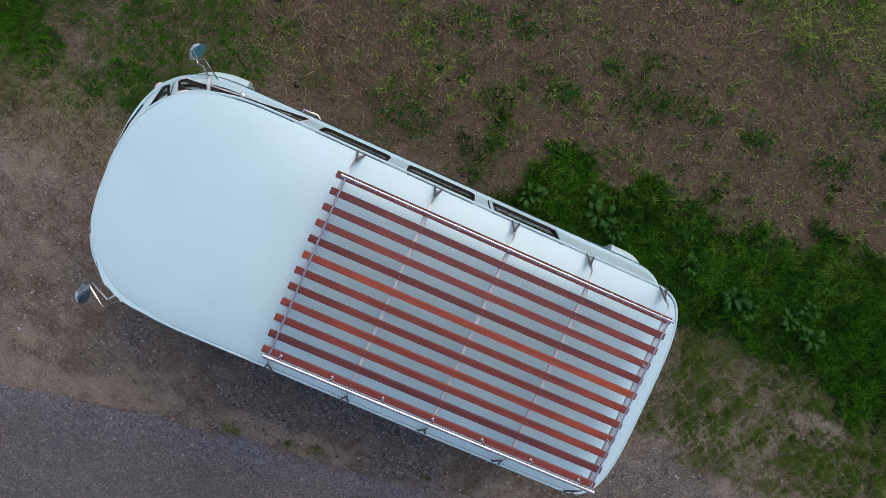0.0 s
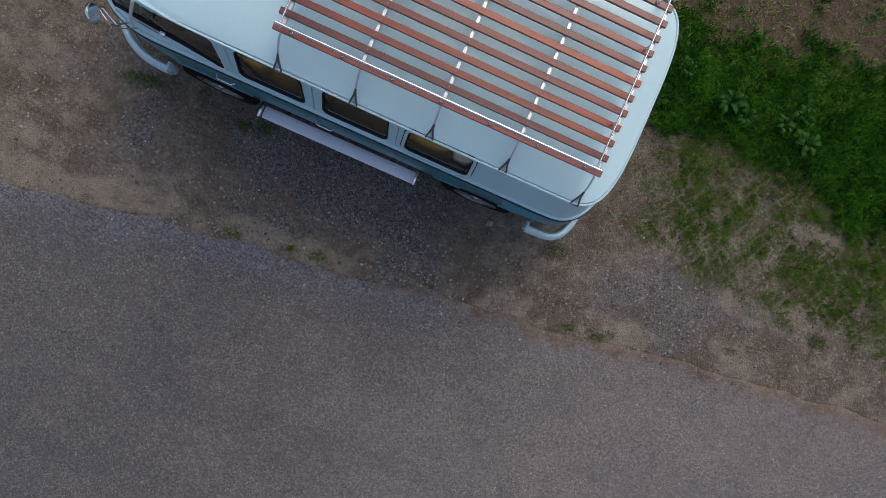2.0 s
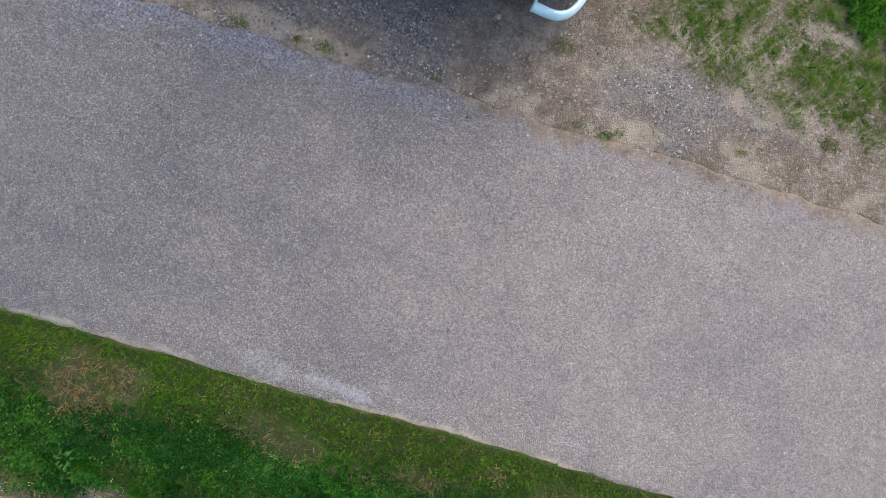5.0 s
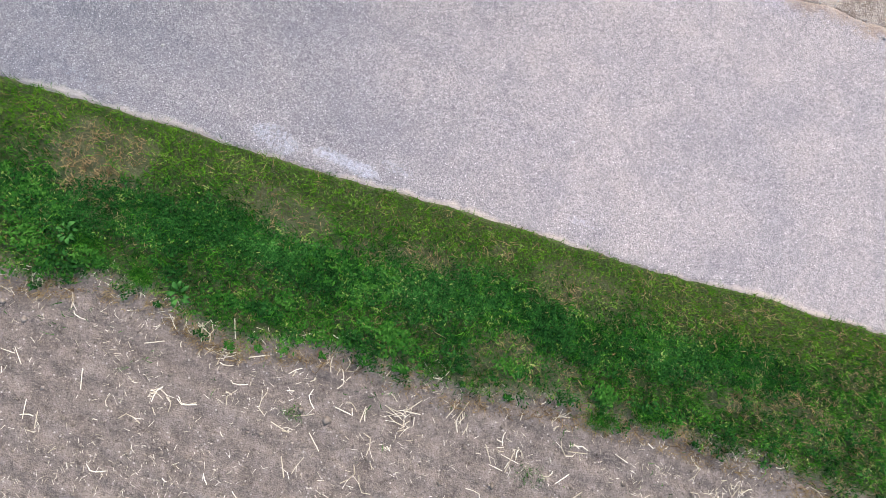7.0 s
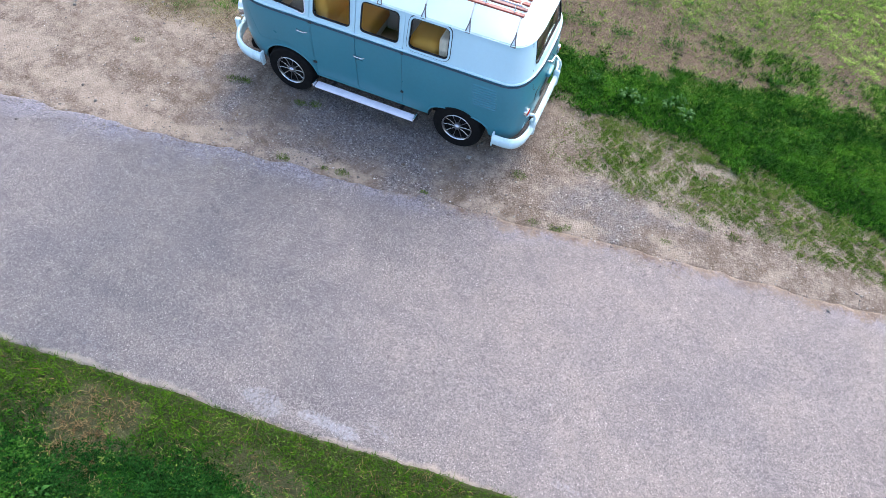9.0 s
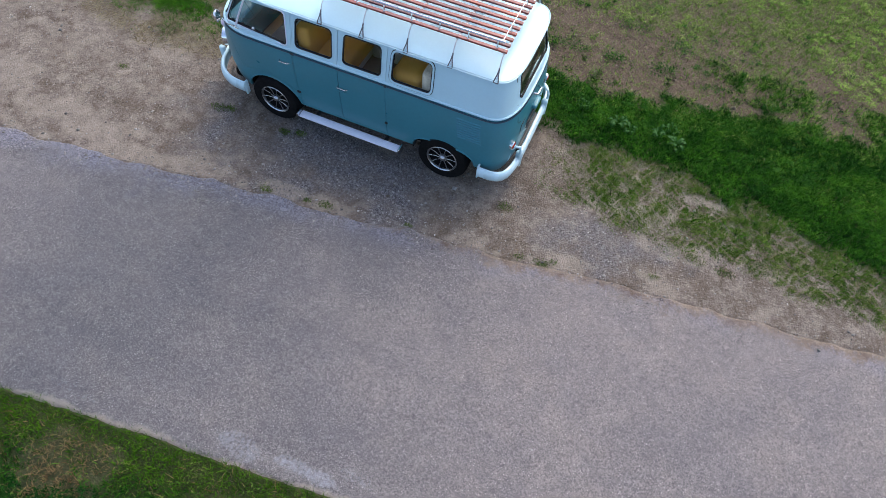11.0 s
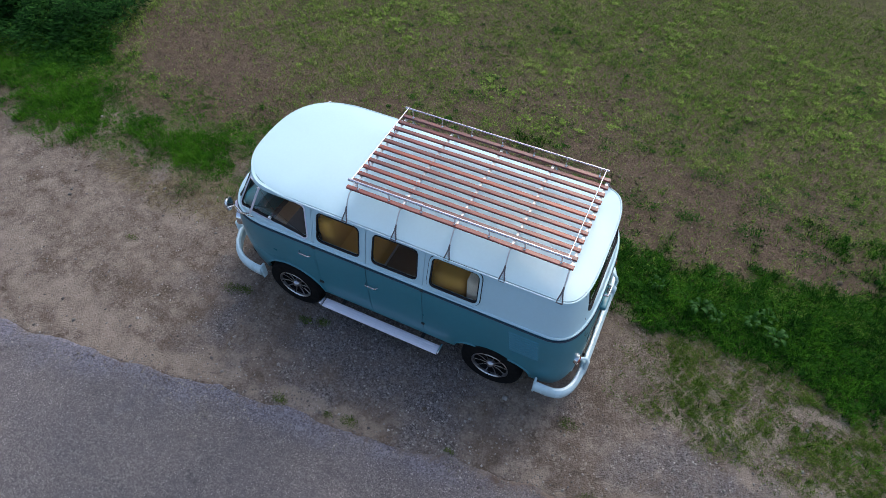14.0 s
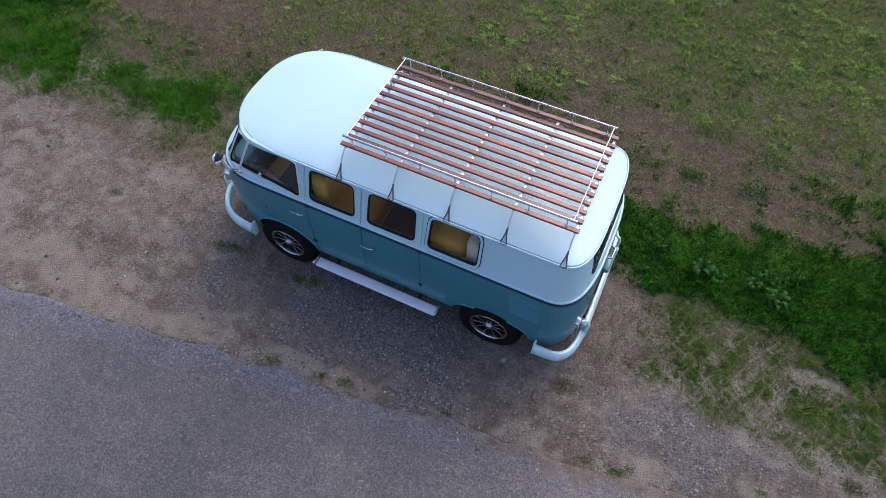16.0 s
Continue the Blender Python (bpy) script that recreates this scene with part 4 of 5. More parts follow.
def ground_material():
    g = Graph("earth_gravel_and_turf")
    broad, mid, fine = g.noise(0.9, 5), g.noise(6, 6), g.noise(38, 5, 0.65)
    grit_c, grit_h = g.cells(85), g.cells(85, "Distance")
    stone_c = g.cells(30)
    stone_d = g.cells(30, "Distance")
    earth = g.mix(g.remap(broad, 0.35, 0.65), (0.158, 0.129, 0.110), (0.232, 0.193, 0.166))
    earth = g.mix(g.remap(mid, 0.35, 0.7), earth, (0.082, 0.063, 0.048))
    earth = g.mix(g.remap(fine, 0.5, 0.72, 0, 0.75), earth, (0.245, 0.215, 0.182))
    earth = g.mix(g.remap(g.noise(19, 6, 0.7), 0.34, 0.5, 0.5, 0.0), earth, (0.050, 0.040, 0.031))
    earth = g.mix(g.remap(g.grey(g.cells(46)), 0.35, 0.0, 0, 0.35), earth, (0.055, 0.044, 0.035))
    earth = g.mix(g.remap(g.grey(g.cells(37)), 0.85, 1.0, 0, 0.5), earth, (0.27, 0.24, 0.205))
    earth = g.mix(g.remap(g.noise(2.4, 6, 0.65), 0.50, 0.64, 0, 0.55), earth, (0.078, 0.058, 0.044))
    # reddish brown tilled soil
    soil = g.mix(g.remap(mid, 0.3, 0.7), (0.056, 0.037, 0.025), (0.124, 0.089, 0.064))
    soil = g.mix(g.remap(fine, 0.5, 0.72, 0, 0.65), soil, (0.172, 0.134, 0.102))
    soil = g.mix(g.remap(g.noise(22, 6, 0.75), 0.34, 0.48, 0.75, 0.0), soil, (0.030, 0.023, 0.018))
    where = g.n.new("ShaderNodeSeparateXYZ")
    g.l.new(g.geo, where.inputs[0])
    dry = g.mix(g.remap(mid, 0.3, 0.7), (0.066, 0.053, 0.046), (0.138, 0.114, 0.099))
    dry = g.mix(g.remap(fine, 0.5, 0.72, 0, 0.65), dry, (0.205, 0.172, 0.150))
    dry = g.mix(g.remap(g.noise(22, 6, 0.75), 0.34, 0.48, 0.75, 0.0), dry, (0.034, 0.026, 0.022))
    soil = g.mix(g.remap(where.outputs[1], -5.0, -6.0), soil, dry)
    col = g.mix(g.attr("soil"), earth, soil)
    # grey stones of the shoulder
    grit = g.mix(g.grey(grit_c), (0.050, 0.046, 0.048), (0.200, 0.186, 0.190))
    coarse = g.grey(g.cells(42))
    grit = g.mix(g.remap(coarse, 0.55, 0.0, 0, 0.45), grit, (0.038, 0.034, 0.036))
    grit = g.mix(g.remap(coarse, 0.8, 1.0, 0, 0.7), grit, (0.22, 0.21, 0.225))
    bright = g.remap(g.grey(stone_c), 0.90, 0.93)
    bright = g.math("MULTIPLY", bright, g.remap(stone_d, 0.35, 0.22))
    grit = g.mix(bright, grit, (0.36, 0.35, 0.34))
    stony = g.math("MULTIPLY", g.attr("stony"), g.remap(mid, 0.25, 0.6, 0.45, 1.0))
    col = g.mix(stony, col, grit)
    col = g.mix(g.math("MULTIPLY", bright, 0.55), col, (0.32, 0.29, 0.26))
    ragged = g.math("ADD", g.attr("pale"), g.math("MULTIPLY", g.math("SUBTRACT", g.noise(5, 8, 0.72), 0.5), 1.7))
    col = g.mix(g.remap(ragged, 0.30, 1.0, 0, 0.8), col, (0.262, 0.222, 0.188))
    # turf colour darkened to carry the shade between the grass blades
    shaded_turf = g.mix(g.remap(fine, 0.35, 0.65), (0.009, 0.018, 0.004), (0.026, 0.038, 0.010))
    shaded_turf = g.mix(g.math("MULTIPLY", g.attr("soil"), g.remap(where.outputs[1], 1.9, 2.8, 0, 0.85)), shaded_turf, (0.076, 0.076, 0.030))
    col = g.mix(g.remap(g.attr("green"), 0.25, 0.75, 0, 0.45), col, (0.084, 0.092, 0.038))
    col = g.mix(g.remap(g.attr("green"), 0.45, 1.0, 0, 0.92), col, shaded_turf)
    # straw litter
    lit = node(g.n, "ShaderNodeTexNoise", Scale=26.0, Detail=3.0)
    mp = g.n.new("ShaderNodeMapping")
    mp.inputs["Scale"].default_value, mp.inputs["Rotation"].default_value = (1, 6, 1), (0, 0, 0.6)
    g.l.new(g.geo, mp.inputs["Vector"])
    g.l.new(mp.outputs[0], lit.inputs["Vector"])
    col = g.mix(g.math("MULTIPLY", g.remap(lit.outputs[0], 0.63, 0.72), g.math("MULTIPLY", g.attr("soil"), 0.45)), col, (0.21, 0.18, 0.125))
    h = g.math("ADD", g.math("MULTIPLY", fine, 0.8), g.math("MULTIPLY", mid, 0.9))
    h = g.math("SUBTRACT", h, g.math("MULTIPLY", grit_h, 0.35))
    return g.finish(col, h, 0.9, 0.03, 0.95)


def road_material():
    g = Graph("worn_chip_seal")
    chip, chip_d, big = g.cells(150), g.cells(150, "Distance"), g.noise(0.7, 4)
    mid, fine = g.noise(5, 5), g.noise(55, 4, 0.6)
    base = g.mix(g.remap(big, 0.35, 0.65), (0.150, 0.140, 0.139), (0.215, 0.197, 0.188))
    base = g.mix(g.remap(mid, 0.35, 0.7, 0, 0.6), base, (0.125, 0.126, 0.138))
    # worn wheel tracks along the lane, bluish to the west, warmer to the east
    mp = g.n.new("ShaderNodeMapping")
    mp.inputs["Scale"].default_value, mp.inputs["Rotation"].default_value = (0.35, 2.4, 1), (0, 0, -0.13)
    g.l.new(g.geo, mp.inputs["Vector"])
    streak = node(g.n, "ShaderNodeTexNoise", Scale=1.0, Detail=4.0)
    g.l.new(mp.outputs[0], streak.inputs["Vector"])
    base = g.mix(g.remap(streak.outputs[0], 0.50, 0.66, 0, 0.75), base, (0.100, 0.102, 0.113))
    sep = g.n.new("ShaderNodeSeparateXYZ")
    g.l.new(g.geo, sep.inputs[0])
    east = g.math("ADD", sep.outputs[0], g.math("MULTIPLY", big, 3.0))
    base = g.mix(g.remap(east, 0.5, 5.5, 0, 0.75), base, (0.245, 0.226, 0.214))
    v = g.grey(chip)
    col = g.mix(g.remap(v, 0.0, 0.75, 0.85, 0.0), base, (0.070, 0.068, 0.072))
    col = g.mix(g.remap(v, 0.74, 0.98), col, (0.27, 0.258, 0.248))
    col = g.mix(g.remap(fine, 0.55, 0.75, 0, 0.35), col, (0.062, 0.060, 0.062))
    lumps = g.noise(42, 6, 0.75)
    col = g.mix(g.remap(lumps, 0.40, 0.62, 0.40, 0.0), col, (0.060, 0.058, 0.060))
    col = g.mix(g.remap(lumps, 0.56, 0.72, 0.0, 0.35), col, (0.225, 0.210, 0.197))
    crumb = g.noise(105, 8, 0.85)
    col = g.mix(g.remap(crumb, 0.38, 0.50, 0.88, 0.0), col, (0.040, 0.038, 0.041))
    col = g.mix(g.remap(crumb, 0.52, 0.63, 0.0, 0.75), col, (0.38, 0.36, 0.345))
    blot = g.noise(2.2, 6, 0.7)
    col = g.mix(g.remap(blot, 0.40, 0.58, 0.32, 0.0), col, (0.115, 0.110, 0.116))
    knob = g.grey(g.cells(75))
    col = g.mix(g.remap(knob, 0.45, 0.0, 0, 0.32), col, (0.048, 0.046, 0.049))
    col = g.mix(g.remap(knob, 0.70, 1.0, 0, 0.28), col, (0.335, 0.318, 0.305))
    spark = g.cells(70)
    sd = g.cells(70, "Distance")
    col = g.mix(g.math("MULTIPLY", g.remap(g.grey(spark), 0.84, 0.90), g.remap(sd, 0.36, 0.20)), col, (0.44, 0.43, 0.42))
    # dusty south edge, blue-grey loose chippings along the north edge, worn pale patches
    col = g.mix(g.math("MULTIPLY", g.attr("stony"), g.remap(mid, 0.3, 0.6, 0.5, 1.0)), col, g.mix(g.math("ADD", g.math("MULTIPLY", v, 0.4), g.math("MULTIPLY", knob, 0.6)), (0.040, 0.042, 0.056), (0.270, 0.272, 0.318)))
    ragged = g.math("ADD", g.attr("pale"), g.math("MULTIPLY", g.math("SUBTRACT", g.noise(34, 6, 0.75), 0.5), 2.6))
    col = g.mix(g.remap(ragged, 0.45, 1.05, 0, 0.8), col, (0.250, 0.264, 0.288))
    dusty = g.math("ADD", g.attr("soil"), g.math("MULTIPLY", g.math("SUBTRACT", g.noise(11, 6, 0.7), 0.5), 1.3))
    col = g.mix(g.remap(dusty, 0.45, 1.0, 0, 0.8), col, (0.30, 0.268, 0.222))
    torn = g.math("ADD", g.attr("edge"), g.math("MULTIPLY", g.math("SUBTRACT", g.noise(4.5, 7, 0.7), 0.5), 1.5))
    torn = g.math("ADD", torn, g.math("MULTIPLY", g.math("SUBTRACT", g.noise(30, 5, 0.7), 0.5), 0.9))
    mud = g.mix(g.remap(mid, 0.35, 0.7), (0.160, 0.135, 0.111), (0.090, 0.071, 0.056))
    mud = g.mix(g.remap(g.noise(38, 5, 0.65), 0.5, 0.72, 0, 0.75), mud, (0.245, 0.210, 0.172))
    col = g.mix(g.remap(torn, 0.50, 0.95), col, mud)
    wide = g.mix(g.remap(g.noise(0.85, 5, 0.6), 0.38, 0.62), (0.90, 0.91, 0.94), (1.05, 1.04, 1.03))
    spots = g.mix(g.remap(g.noise(8, 9, 0.8), 0.36, 0.64), (0.89, 0.90, 0.91), (1.08, 1.07, 1.06))
    side = g.mix(g.remap(east, 0.0, 5.0), (0.94, 0.945, 0.985), (1.31, 1.23, 1.22))
    west = g.mix(g.remap(sep.outputs[0], -1.8, -4.8), (1.0, 1.0, 1.0), (1.26, 1.21, 1.19))
    for tone in (wide, spots, side, west):
        col = g.mix(1.0, col, tone, "MULTIPLY")
    h = g.math("SUBTRACT", g.math("MULTIPLY", fine, 0.5), chip_d)
    return g.finish(col, h, 0.8, 0.012, 0.9)


def ground_heights(x, y):
    return relief(x, y)


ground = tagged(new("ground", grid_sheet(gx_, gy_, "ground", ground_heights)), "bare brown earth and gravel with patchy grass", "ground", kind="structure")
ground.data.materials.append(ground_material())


def road_mesh():
    """A strip with ragged edges that dip into the ground, slightly crowned."""
    xs = np.concatenate([[-400.0, -120.0, -40.0, -18.0], np.arange(-12.0, 11.0, 0.04), [18.0, 40.0, 120.0, 400.0]])
    across = np.concatenate([[-0.02, 0.0], np.linspace(0.008, 0.992, 76), [1.0, 1.02]])
    xx = np.clip(xs, -30, 30)
    a, b = road_south(xx) + 0.118 * (xs - xx), road_north(xx) + 0.145 * (xs - xx)
    a, b = a + 0.03 * (fbm(xs, xs * 0, 9, 2, 3) - 0.5), b + 0.10 * (fbm(xs, xs * 0, 5, 5, 4) - 0.5)
    gx, k = np.meshgrid(xs, across)
    gy = a + (b - a) * k
    z = 0.014 + 0.02 * (1 - (2 * k - 1) ** 2) + 0.004 * fbm(gx, gy, 9, 2, 8) - 0.06 * ((k < 0) | (k > 1)) - 0.012 * ((k == 0) | (k == 1))
    i = np.arange(gx.size).reshape(gx.shape)
    quads = np.stack([i[:-1, :-1], i[:-1, 1:], i[1:, 1:], i[1:, :-1]], -1).reshape(-1, 4)
    me = bpy.data.meshes.new("road")
    me.from_pydata(np.stack([gx, gy, z], -1).reshape(-1, 3).tolist(), [], quads.tolist())
    n2 = fbm(gx, gy, 2.4, 4, 12)
    stony = step(0.9 - (b - gy) / 0.5 + 1.1 * (n2 - 0.5), 0.0, 0.9) * step(1.9 - gx, -0.4, 1.4)
    stony = np.maximum(stony, 0.45 * step(0.6 - (b - gy) / 0.5 + (n2 - 0.5), 0, 0.6))
    pale = np.zeros_like(gx)
    for cx, cy, rx, ry, s in ((0.78, -4.84, 0.33, 0.11, 0.62), (1.42, -4.79, 0.40, 0.075, 0.85), (2.03, -4.66, 0.22, 0.07, 0.5), (3.85, -4.41, 0.3, 0.06, 0.5), (-0.9, -5.05, 0.6, 0.08, 0.45)):
        pale = np.maximum(pale, s * blob(gx, gy, cx, cy, rx, ry, 0.6))
    dust = 0.75 * step(0.075 - (gy - a) + 0.14 * (n2 - 0.5), 0, 0.08) + 0.24 * step(0.5 - (gy - a) + 0.6 * (n2 - 0.5), 0, 0.5)
    edge = (1 - np.clip((b - gy) / 0.36, 0, 1)) * (0.55 + 0.45 * step(gx, 0.4, 2.4))
    for label, layer in (("stony", stony), ("pale", pale), ("soil", np.clip(dust, 0, 1)), ("edge", edge)):
        at = me.attributes.new(label, "FLOAT", "POINT")
        at.data.foreach_set("value", layer.astype(np.float32).ravel())
    me.shade_smooth()
    return me


road = tagged(new("road", road_mesh()), "worn grey chip-seal lane with dusty edges", "road", kind="structure")
road.data.materials.append(road_material())


# ---- grass, weeds, straw, stones ----
def leaf_material(name, ramp_colors, rough=0.8, patch=1.5):
    g = Graph(name)
    rnd = g.n.new("ShaderNodeNewGeometry").outputs["Random Per Island"]
    f = g.math("ADD", g.math("MULTIPLY", rnd, 0.50), g.math("MULTIPLY", g.remap(g.noise(patch, 5), 0.36, 0.64), 0.25))
    f = g.math("ADD", f, g.math("MULTIPLY", g.remap(g.noise(9, 5, 0.7), 0.38, 0.62), 0.25))
    ramp = g.n.new("ShaderNodeValToRGB")
    el = ramp.color_ramp.elements
    while len(el) < len(ramp_colors):
        el.new(0.5)
    for i, c in enumerate(ramp_colors):
        el[i].position, el[i].color = i / (len(ramp_colors) - 1), (*c, 1)
    g.l.new(f, ramp.inputs[0])
    g.l.new(ramp.outputs[0], g.b.inputs["Base Color"])
    g.b.inputs["Roughness"].default_value = rough
    g.b.inputs["Specular IOR Level"].default_value = 0.02
    return g.m


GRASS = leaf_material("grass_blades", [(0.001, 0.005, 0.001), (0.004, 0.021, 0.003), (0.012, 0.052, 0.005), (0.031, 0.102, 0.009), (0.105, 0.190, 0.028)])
SHORT = leaf_material("short_verge_grass", [(0.006, 0.022, 0.001), (0.018, 0.058, 0.003), (0.034, 0.088, 0.005), (0.060, 0.118, 0.010), (0.115, 0.145, 0.032)])
FIELD = leaf_material("field_weeds", [(0.022, 0.054, 0.008), (0.076, 0.145, 0.022), (0.150, 0.235, 0.042), (0.225, 0.295, 0.070), (0.36, 0.35, 0.17)])
BRIGHT = leaf_material("bright_grass", [(0.006, 0.030, 0.002), (0.022, 0.082, 0.006), (0.048, 0.140, 0.010), (0.105, 0.210, 0.024)])
YELLOW = leaf_material("trodden_grass", [(0.010, 0.025, 0.003), (0.030, 0.063, 0.008), (0.060, 0.102, 0.017), (0.105, 0.136, 0.034), (0.21, 0.19, 0.09)])
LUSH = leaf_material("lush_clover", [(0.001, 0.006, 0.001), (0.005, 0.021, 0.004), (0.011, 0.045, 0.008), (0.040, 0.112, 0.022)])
DRY = leaf_material("dry_grass", [(0.022, 0.013, 0.006), (0.080, 0.050, 0.023), (0.180, 0.130, 0.066), (0.030, 0.042, 0.010)])
LITTER = leaf_material("dry_field_litter", [(0.030, 0.023, 0.015), (0.100, 0.080, 0.051), (0.235, 0.198, 0.135), (0.05, 0.06, 0.02)])
WEED = leaf_material("broad_weed_leaves", [(0.005, 0.026, 0.004), (0.015, 0.056, 0.007), (0.045, 0.108, 0.018)])
DOCK = leaf_material("pale_dock_leaves", [(0.010, 0.046, 0.006), (0.020, 0.072, 0.010), (0.038, 0.104, 0.018)], 0.6)
DOCK.node_tree.nodes["Principled BSDF"].inputs["Specular IOR Level"].default_value = 0.12
STRAW = leaf_material("pale_straw", [(0.15, 0.125, 0.085), (0.30, 0.265, 0.20), (0.52, 0.48, 0.405)], 0.8)
STONE = leaf_material("loose_stones", [(0.05, 0.047, 0.046), (0.11, 0.104, 0.10), (0.22, 0.21, 0.20), (0.46, 0.445, 0.43)], 0.85)
CLOD = leaf_material("soil_clods", [(0.030, 0.024, 0.019), (0.085, 0.070, 0.057), (0.140, 0.117, 0.098), (0.20, 0.17, 0.145)], 0.95)
rng = np.random.default_rng(4)


def ground_z(x, y):
    return relief(x, y)[0]


def mesh_from(verts, faces_flat, sizes, name):
    me = bpy.data.meshes.new(name)
    me.vertices.add(len(verts))
    me.vertices.foreach_set("co", verts.astype(np.float32).ravel())
    me.loops.add(len(faces_flat))
    me.loops.foreach_set("vertex_index", faces_flat.astype(np.int32))
    me.polygons.add(len(sizes))
    me.polygons.foreach_set("loop_start", np.concatenate([[0], np.cumsum(sizes)[:-1]]).astype(np.int32))
    me.update(calc_edges=True)
    return me


def gather(x, y, size, pull):
    """Draws scattered points towards the middles of uneven clumps; also gives each clump's vigour."""
    u = 0.86 * x - 0.51 * y + size * 1.6 * (fbm(x, y, 0.45 / size, 2, 81) - 0.5)
    v = 0.51 * x + 0.86 * y + size * 1.6 * (fbm(x, y, 0.45 / size, 2, 84) - 0.5)
    i, j = np.floor(u / size), np.floor(v / size)
    toss = lambda k: np.modf(np.abs(np.sin(i * 12.9898 + j * 78.233 + k) * 43758.5453))[0]
    du, dv = (i + 0.1 + 0.8 * toss(0.0)) * size - u, (j + 0.1 + 0.8 * toss(3.7)) * size - v
    pull = 1 - (1 - pull) * (0.4 + 1.2 * toss(5.3)) * 0.9
    return x + (0.86 * du + 0.51 * dv) * (1 - pull), y + (0.86 * dv - 0.51 * du) * (1 - pull), 0.5 + 1.0 * toss(9.1)


def blades(x, y, height, width, lean, name, mat, label, category="grass", clump=0.0, pull=0.6):
    """Bent blades, each of a quad and a tip."""
    n = len(x)
    if clump:
        x, y, vigour = gather(x, y, clump, pull)
        height = height * vigour
    yaw, turn = rng.uniform(0, math.tau, n), rng.uniform(0, math.tau, n)
    h, w, ln = (np.broadcast_to(v, n) * rng.uniform(0.6, 1.35, n) for v in (height, width, lean))
    z = ground_z(x, y) - 0.004
    side = np.stack([np.cos(yaw), np.sin(yaw), 0 * yaw], -1)
    out = np.stack([np.cos(turn), np.sin(turn), 0 * turn], -1)
    up = np.array([0, 0, 1.0])
    base = np.stack([x, y, z], -1)
    mid = base + up * (h * 0.6)[:, None] + out * (h * ln * 0.35)[:, None]
    tip = base + up * (h * np.clip(1.05 - 0.45 * ln, 0.25, 1))[:, None] + out * (h * ln)[:, None]
    hw = (w / 2)[:, None]
    v = np.stack([base - side * hw, base + side * hw, mid + side * hw * 0.8, mid - side * hw * 0.8, tip], 1).reshape(-1, 3)
    i = (np.arange(n) * 5)[:, None]
    f = np.concatenate([i + [0, 1, 2, 3], i + [3, 2, 4]], 1).ravel()
    ob = tagged(new(name, mesh_from(v, f, np.tile([4, 3], n), name)), label, category, kind="stuff")
    ob.data.materials.append(mat)
    return ob


def scatter(n, x0, x1, y0, y1, chance):
    x, y = rng.uniform(x0, x1, n), rng.uniform(y0, y1, n)
    keep = rng.uniform(0, 1, n) < chance(x, y)
    return x[keep], y[keep]


def under_van(x, y):
    return (np.abs(y) < 0.7) & (x > -1.9) & (x < 1.8)


green = lambda x, y: cover(x, y)[0]

short_edge = lambda x: 0.42 + 0.35 * (fbm(x, x * 0, 1.3, 3, 55) - 0.5)
x, y = scatter(150000, -6.5, 10.5, -6.0, -4.0, lambda x, y: step(x, -6.5, -4.0) * step(10.5 - x, 0, 2.0) * (green(x, y) ** 1.2) * (y < road_south(x) + 0.015) * (y > road_south(x) - short_edge(x) - rng.uniform(-0.12, 0.12, len(x))))
blades(x, y, 0.042, 0.0065, 1.0, "verge_edge_grass", SHORT, "short yellow-green grass along the lane edge", clump=0.06, pull=0.7)
x, y = scatter(230000, -6.5, 10.5, -7.4, -4.4, lambda x, y: step(x, -6.5, -4.0) * step(10.5 - x, 0, 2.0) * (green(x, y) ** 1.3) * (y < road_south(x) - short_edge(x) + rng.uniform(-0.15, 0.15, len(x))) * (0.45 + 1.0 * fbm(x, y, 3, 3, 61)))
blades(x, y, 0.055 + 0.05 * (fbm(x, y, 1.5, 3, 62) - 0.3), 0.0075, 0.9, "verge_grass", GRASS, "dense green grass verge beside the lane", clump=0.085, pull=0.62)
x, y = scatter(120000, -3.2, 9.0, -7.2, -4.0, lambda x, y: (y < road_south(x) - 0.03) * (y > verge_edge(x) - 0.25) * np.clip(0.16 + 0.9 * (1 - green(x, y)) + 0.35 * step(x, 3.5, 6.5), 0, 1) * (0.3 + 0.7 * step(fbm(x, y, 3.5, 3, 66), 0.35, 0.65)))
blades(x, y, 0.055, 0.006, 1.1, "verge_dry_grass", DRY, "dry brown grass among the verge", clump=0.11, pull=0.6)
x, y = scatter(225000, 0.0, 9.5, -0.9, 3.0, lambda x, y: step(green(x, y), 0.25, 0.95) * (y > road_north(x)) * ~under_van(x, y) * step(9.5 - x, 0.0, 2.5))
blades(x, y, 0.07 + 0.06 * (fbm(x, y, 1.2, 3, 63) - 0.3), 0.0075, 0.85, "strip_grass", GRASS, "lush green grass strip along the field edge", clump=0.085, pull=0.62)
def thin_grass(x, y):
    cover(x, y)
    return cover.thin


x, y = scatter(260000, 2.2, 8.5, -1.2, 1.0, lambda x, y: 1.3 * thin_grass(x, y))
blades(x, y, 0.032, 0.0045, 1.2, "thin_grass", YELLOW, "thin yellow-green grass on the trodden earth", clump=0.10, pull=0.75)
x, y = scatter(25000, 2.2, 8.5, -1.2, 1.0, lambda x, y: 0.4 * thin_grass(x, y))
blades(x, y, 0.03, 0.005, 1.4, "thin_dry_grass", DRY, "dry grass on the trodden earth")
x, y = scatter(480000, -10.5, 8.5, 1.0, 9.4, lambda x, y: (1 - 0.3 * step(y, 5.0, 7.0)) * step(9.4 - y, 0, 1.2) * step(8.5 - x, 0, 1.5) * 1.1 * green(x, y) ** 1.0 * step(y + 0.5 * fbm(x, y, 2, 3, 88), 1.2, 1.9))
